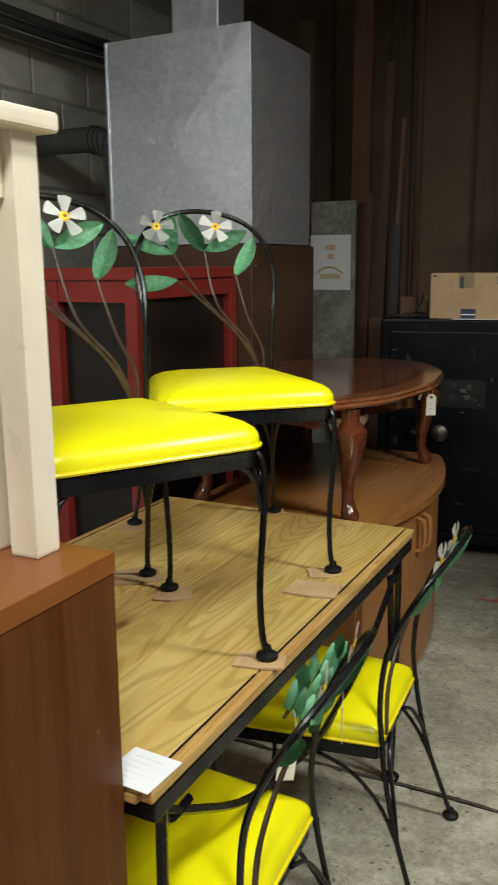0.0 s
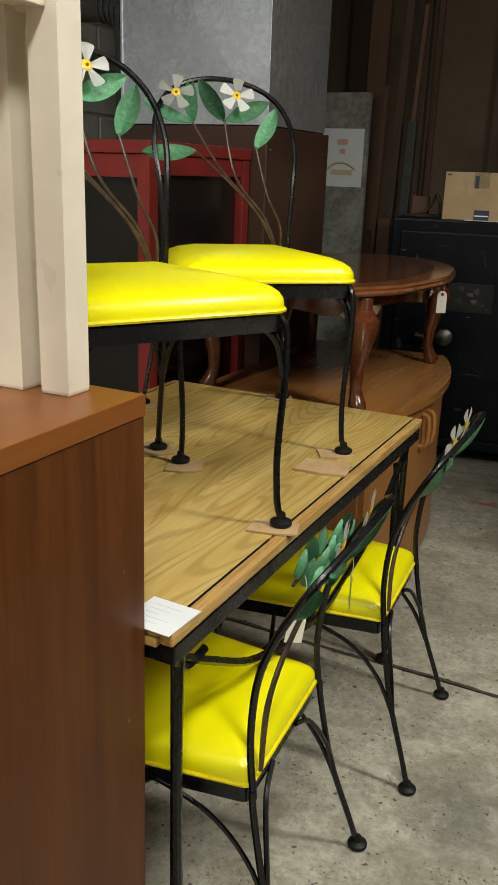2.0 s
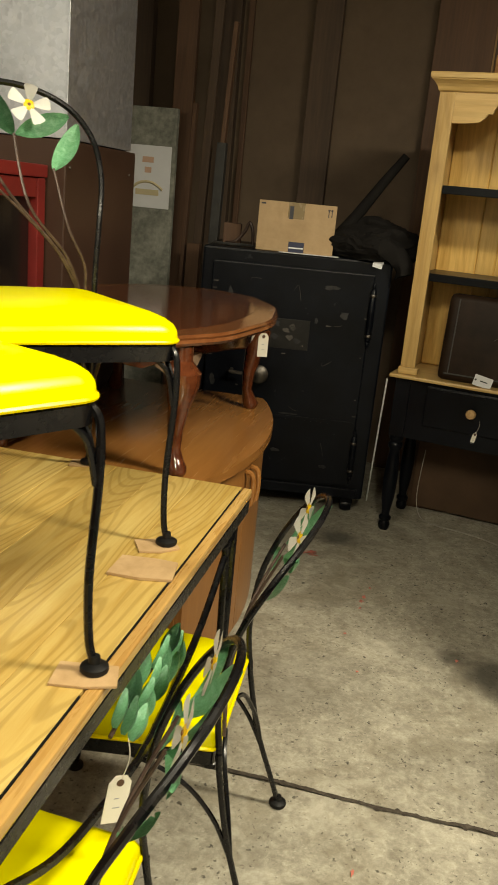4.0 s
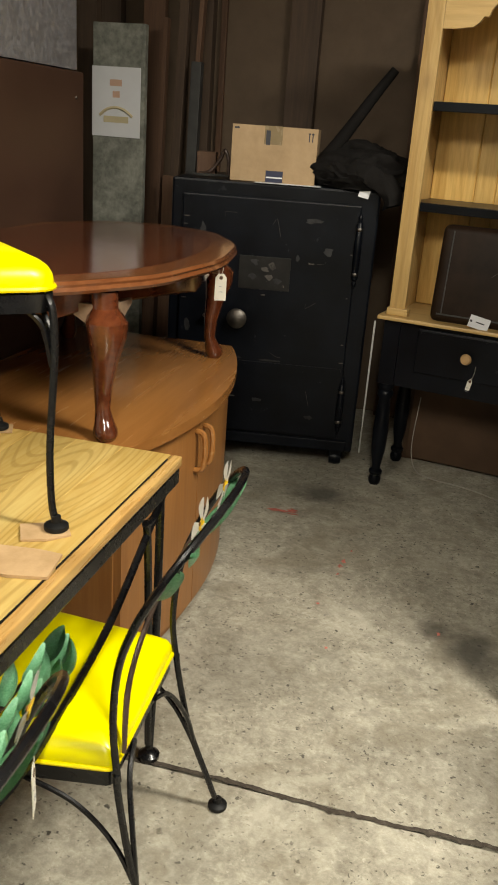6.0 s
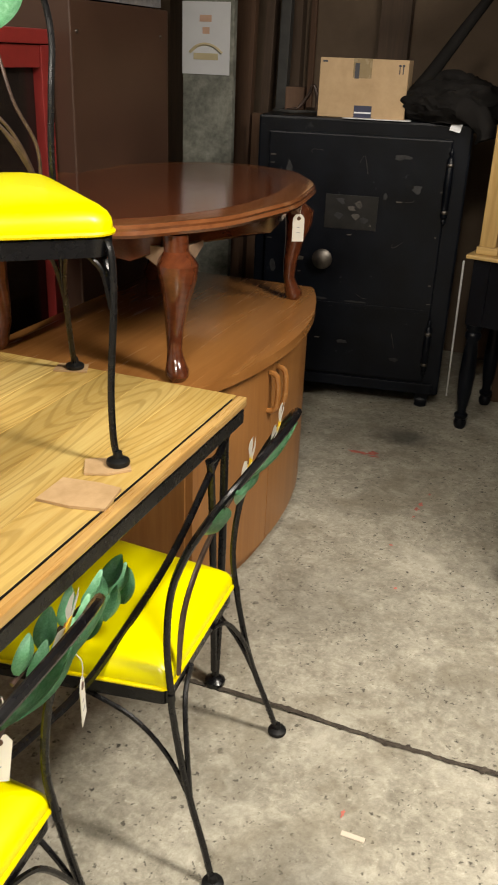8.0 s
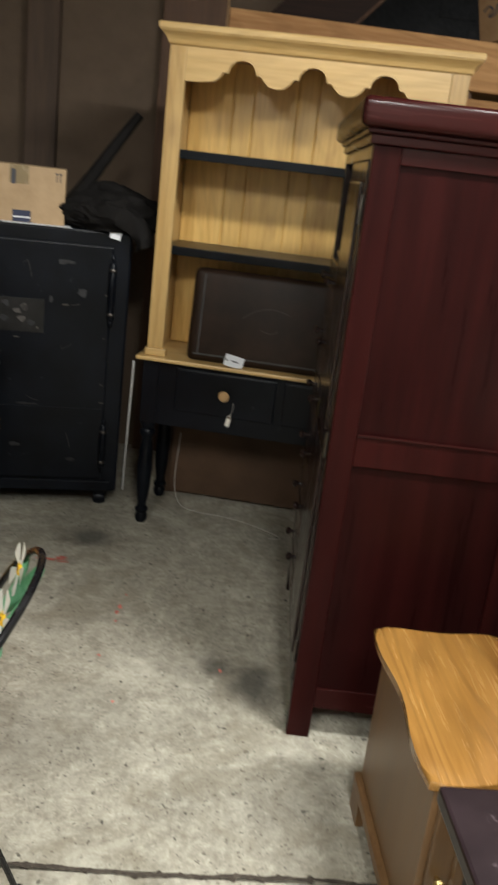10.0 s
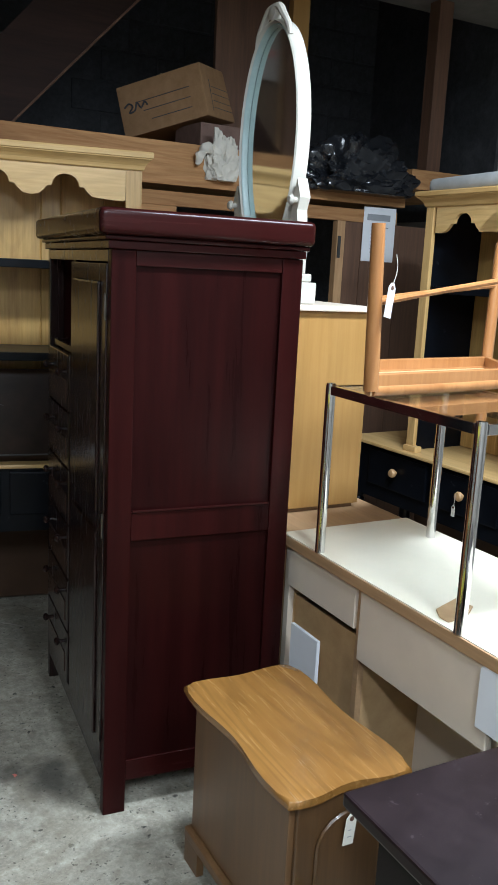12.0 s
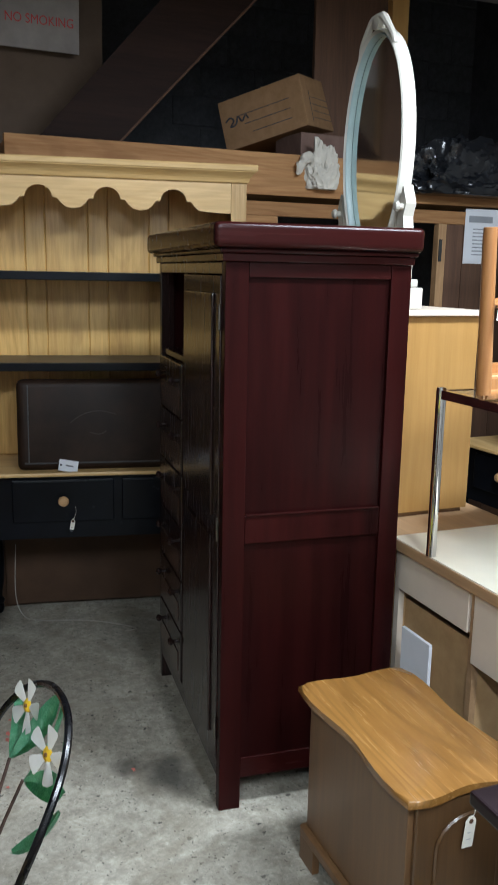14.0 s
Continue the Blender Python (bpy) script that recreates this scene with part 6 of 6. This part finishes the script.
def oval_mirror():
    t = thing("vanity_mirror", "cream painted oval vanity mirror with carved crest", "mirror", pose(0.948, 3.346, 1.488, 0, 0, -90.0))
    cz, a, b = 0.535, 0.205, 0.385
    line = lambda s, y: [(a * s * math.cos(q), y, cz + b * (1 - (1 - s) * a / b) * math.sin(q)) for q in (2 * math.pi * k / 56 for k in range(56))]
    bm = bmesh.new()
    rings = [[bm.verts.new(p) for p in line(s, y)] for s, y in ((0.99, 0.028), (1.01, 0.0), (0.99, -0.020), (0.965, -0.024), (0.935, -0.016), (0.930, 0.0), (0.930, 0.028))]
    for r0, r1 in zip(rings, rings[1:] + rings[:1]):
        for k in range(56):
            bm.faces.new((r0[k], r0[(k + 1) % 56], r1[(k + 1) % 56], r1[k]))
    part("frame", bm, SHADED_CREAM, t, "moulded oval cream frame", True)
    bm = bmesh.new()
    rings = [[bm.verts.new(p) for p in line(s, y)] for s, y in ((0.929, -0.014), (0.918, -0.019), (0.900, -0.013), (0.890, 0.003), (0.929, 0.003))]
    for r0, r1 in zip(rings, rings[1:] + rings[:1]):
        for k in range(56):
            bm.faces.new((r0[k], r0[(k + 1) % 56], r1[(k + 1) % 56], r1[k]))
    part("inner_rim", bm, TEAL_LIP, t, "pale teal inner rim", True)
    part("glass", sheet_prism([(x, z) for x, _, z in line(0.90, 0)], 0.004, 0.010), MIRROR, t, "silvered mirror glass")
    part("backing", sheet_prism([(x, z) for x, _, z in line(0.97, 0)], 0.012, 0.022), OAK_SIDE, t)
    crest = part("crest", lathe([(0.0, -0.016), (0.022, -0.014), (0.030, 0.0), (0.022, 0.014), (0, 0.018)], 14, at=(0, -0.012, cz + b + 0.018), axis=TURN_X), SHADED_CREAM, t, "carved leaf crest", True)
    for s in (1, -1):
        part("scroll", rod([(0, -0.01, cz + b + 0.035), (s * 0.035, -0.014, cz + b + 0.03), (s * 0.065, -0.016, cz + b + 0.002), (s * 0.10, -0.016, cz + b - 0.035), (s * 0.115, -0.014, cz + b - 0.07)], 0.016, 8, 5, taper=0.5), SHADED_CREAM, crest, "", True)
        part("bracket", sheet_prism([(s * 0.165, 0.099), (s * 0.235, 0.099), (s * 0.24, 0.20), (s * 0.225, 0.30), (s * 0.24, 0.34), (s * 0.215, 0.40), (s * 0.195, 0.34), (s * 0.175, 0.20)], -0.018, 0.02), SHADED_CREAM, t, "shaped side bracket")
        part("pivot", lathe([(0.010, 0), (0.010, 0.012), (0.018, 0.02), (0.012, 0.03), (0, 0.032)], 10, at=(s * 0.218, -0.018, 0.33), axis=TURN_X), SHADED_CREAM, t, "", True)
    for s in (1, -1):
        block = part("stand_block", box(s * 0.20 - 0.055, s * 0.20 + 0.055, -0.055, 0.055, 0.0005, 0.070, 0.005), SHADED_CREAM, t, "square cream stand block")
        part("stepped_cap", box(s * 0.20 - 0.045, s * 0.20 + 0.045, -0.042, 0.042, 0.0705, 0.098, 0.008, segs=3), SHADED_CREAM, block)
    part("base", box(-0.144, 0.144, -0.05, 0.05, 0.0005, 0.028, 0.006), SHADED_CREAM, t)
    return t


oval_mirror()
crumple(0.075, 0.04, 0.17, 12, RAG, "rag", "crumpled off-white rag hanging over the timber rail", "rag", pose(1.43, 4.725, 2.025), rough=0.55)
rag_end = rod([(-0.03, -0.005, 0.13), (-0.09, -0.01, 0.15), (-0.13, -0.012, 0.11), (-0.145, -0.012, 0.07)], 0.028, 10, 6, taper=0.6)
for v in rag_end.verts:
    v.co += Vector((noise.noise(v.co * 30), noise.noise(v.co * 30 + Vector((4, 0, 0))), noise.noise(v.co * 30 + Vector((0, 4, 0))))) * 0.02
part("loose_end", rag_end, RAG, bpy.data.objects["rag"], "twisted loose end of the rag", True)

# ---- timber partition under the stairs ----
t = thing("timber_partition", "rough pine partition with a heavy top rail", "partition", None, "", "structure")
part("rail", box(-0.15, 2.62, 4.74, 4.79, 1.985, 2.19, 0.004), TIMBER, t, "heavy sawn pine rail")
part("rail", box(0.90, 2.58, 4.752, 4.79, 1.885, 1.955, 0.003), TIMBER, t)
part("board", box(-0.10, 0.96, 4.765, 4.785, 1.25, 1.983, 0.003), OLD_RED, t)
part("board", box(0.87, 1.03, 4.757, 4.79, 0.0, 1.884, 0.003), OLD_RED, t)
part("board", box(1.04, 1.20, 4.757, 4.79, 0.0, 1.884, 0.003), TIMBER_Z, t)
part("post", box(1.88, 1.955, 4.73, 4.79, 0.0, 1.884, 0.003), TIMBER_Z, t)
part("post", box(2.165, 2.217, 4.74, 4.79, 0.0, 1.884, 0.003), TIMBER_Z, t)
part("board", box(2.219, 2.34, 4.757, 4.79, 0.0, 1.884, 0.003), OLD_RED, t)
part("board", box(2.342, 2.60, 4.755, 4.79, 0.0, 1.884, 0.003), OLD_RED, t)
part("board", box(2.602, 2.84, 4.757, 4.79, 0.0, 1.884, 0.003), OLD_RED, t)
part("board", box(2.842, 3.10, 4.757, 4.79, 0.0, 1.884, 0.003), OLD_RED, t)
part("panel", box(0.99, 1.19, 4.744, 4.756, 1.80, 1.884, 0.003), TIMBER, t)
part("hinge", box(2.170, 2.188, 4.732, 4.739, 1.68, 1.80, 0.001), CABLE, t, "black strap hinge")
part("shelf_floor", box(-0.15, 3.4, 4.792, 6.45, 2.10, 2.16), TIMBER, t)
part("rail", box(2.62, 3.5, 4.70, 4.79, 2.09, 2.20, 0.004), TIMBER, t)
part("post", box(2.80, 2.90, 4.80, 4.89, 2.161, H - 0.002, 0.003), OLD_RED, t)
single("stair_stringer", sheet_prism([(0.02, 2.20), (0.40, 2.20), (1.30, 3.14), (0.86, 3.14)], 4.90, 4.95), STRINGER, "dark diagonal stair stringer with chipped edge", "stairs", kind="structure")
single("stair_lip", rod([(0.405, 4.897, 2.20), (0.70, 4.897, 2.51), (1.0, 4.897, 2.82), (1.29, 4.897, 3.12)], 0.006, 6, 2), OLD_RED, "thin worn edge strip along the stair stringer", "stairs", kind="structure")
single("plywood_sheet", box(0.0, 0.5, 0.0, 0.03, 0.0, 0.95, 0.002), OLD_RED, "brown board hung above the recess", "board", pose(1.52, 5.05, 2.19, 0, 0, 0))
single("plywood_board", box(0.0, 0.10, 0.0, 0.05, 0.0, 0.65, 0.002), MAPLE, "pale yellow board hanging above the timber rail", "board", pose(1.84, 4.80, 2.495, 0, 0, 0))

t = thing("carton", "battered brown carton tilted on the timber rail", "box", pose(1.37, 4.83, 2.192))
part("lower_box", box(-0.02, 0.37, 0.0, 0.28, 0.0, 0.125, 0.006), CARD_MAUVE, t, "flat mauve-brown box underneath", False, pose(0, 0.0, 0, 0, 0, 5))
lid = part("carton_body", box(0, 0.42, 0.0, 0.50, 0.0, 0.262, 0.006), CARD_SHADED, t, "", False, pose(0.02, 0.0, 0.162, -13, -3, 40))
part("flap", box(0.0, 0.42, 0.22, 0.226, 0.2625, 0.265), TAPE, lid)
part("mark", rod([(-0.001, 0.47, 0.15), (-0.001, 0.44, 0.165), (-0.001, 0.42, 0.145), (-0.001, 0.445, 0.12), (-0.001, 0.41, 0.125), (-0.001, 0.39, 0.16), (-0.001, 0.37, 0.13), (-0.001, 0.345, 0.155), (-0.001, 0.33, 0.135)], 0.005, 5, 4), INK, lid, "hand-drawn black mark")
for k in range(3):
    part("print_line", box(-0.001, 0.0, 0.08, 0.32 + 0.04 * k, 0.06 + 0.05 * k, 0.064 + 0.05 * k), INK, lid)
for k in range(4):
    part("print_line", box(0.10, 0.34, -0.001, 0.0, 0.05 + 0.035 * k, 0.053 + 0.035 * k), INK, lid)
for x in (0.08, 0.36):
    part("print_frame", box(x, x + 0.004, -0.001, 0.0, 0.03, 0.19), INK, lid)

crumple(0.31, 0.135, 0.235, 7, BAG, "plastic_bag", "shiny black plastic bag heaped on the timber rail", "bag", pose(2.27, 4.722, 2.03), rough=0.42)
bag = bpy.data.objects["plastic_bag"]
neck = rod([(-0.02, -0.06, 0.17), (-0.06, -0.08, 0.225), (-0.11, -0.085, 0.26)], 0.03, 12, 8, taper=1.5)
for v in neck.verts:
    v.co += Vector((noise.noise(v.co * 40), noise.noise(v.co * 40 + Vector((5, 0, 0))), noise.noise(v.co * 40 + Vector((0, 5, 0))))) * 0.016
part("tied_neck", neck, BAG, bag, "gathered neck of the bag", True)
t = thing("notice", "white printed notice pinned to the timber post", "notice")
part("sheet", box(2.345, 2.57, 4.7515, 4.7535, 1.672, 1.974), PAPER, t)
part("headline", box(2.37, 2.53, 4.7495, 4.751, 1.90, 1.935), INK_GREY, t)
random.seed(3)
for k in range(8):
    part("line", box(2.40, 2.47 + random.uniform(0.0, 0.06), 4.7495, 4.751, 1.72 + 0.02 * k, 1.726 + 0.02 * k), INK_GREY, t)

t = thing("sign", "white no smoking sign on the brown wall", "sign", pose(0.093, 5.226, 2.815, 0, 0.6, 0))
part("board", box(-0.195, 0.195, 0, 0.004, -0.152, 0.152, 0.001), DULL_PAPER, t)
words("NO SMOKING", 0.062, INK_RED, pose(0, -0.002, -0.015, 90, 0, 0), t, squash=0.86)

# ---- second hutch desk against the right ----
hutch_desk(pose(2.02, 4.30, 0, 0, 0, -87.0), "pine hutch on a black desk beside the timber partition", 0.38)
single("folded_blanket", box(0, 0.30, 0, 0.85, 0, 0.07, 0.03, segs=3), BLUE_TAPE, "folded grey moving blanket on the pine hutch", "blanket", pose(2.10, 3.12, 1.983, 0, 0, -3), True)
hang_tag(2.036, 3.458, 0.605, -90, 0.022, 0.055, 0, lab="small white tag hanging from a drawer knob")

# ---- block walls, piece by piece ----
blk = mesh_of("block", box(-0.006, 0.008, -0.196, 0.196, -0.096, 0.096, 0.006, segs=1), BLOCK)
for r in range(7):
    for c in range(8):
        y = 2.3 + 0.405 * c + (0.2 if r % 2 else 0)
        share("block", blk, wall_left, pose(X0, y, 1.56 + 0.205 * r))
dark = mesh_of("block", box(-0.196, 0.196, -0.008, 0.006, -0.096, 0.096, 0.006, segs=1), BLACK_BLOCK)
for r in range(9):
    for c in range(6):
        share("block", dark, wall_recess, pose(1.35 + 0.405 * c + (0.2 if r % 2 else 0), 6.5, 2.27 + 0.205 * r))
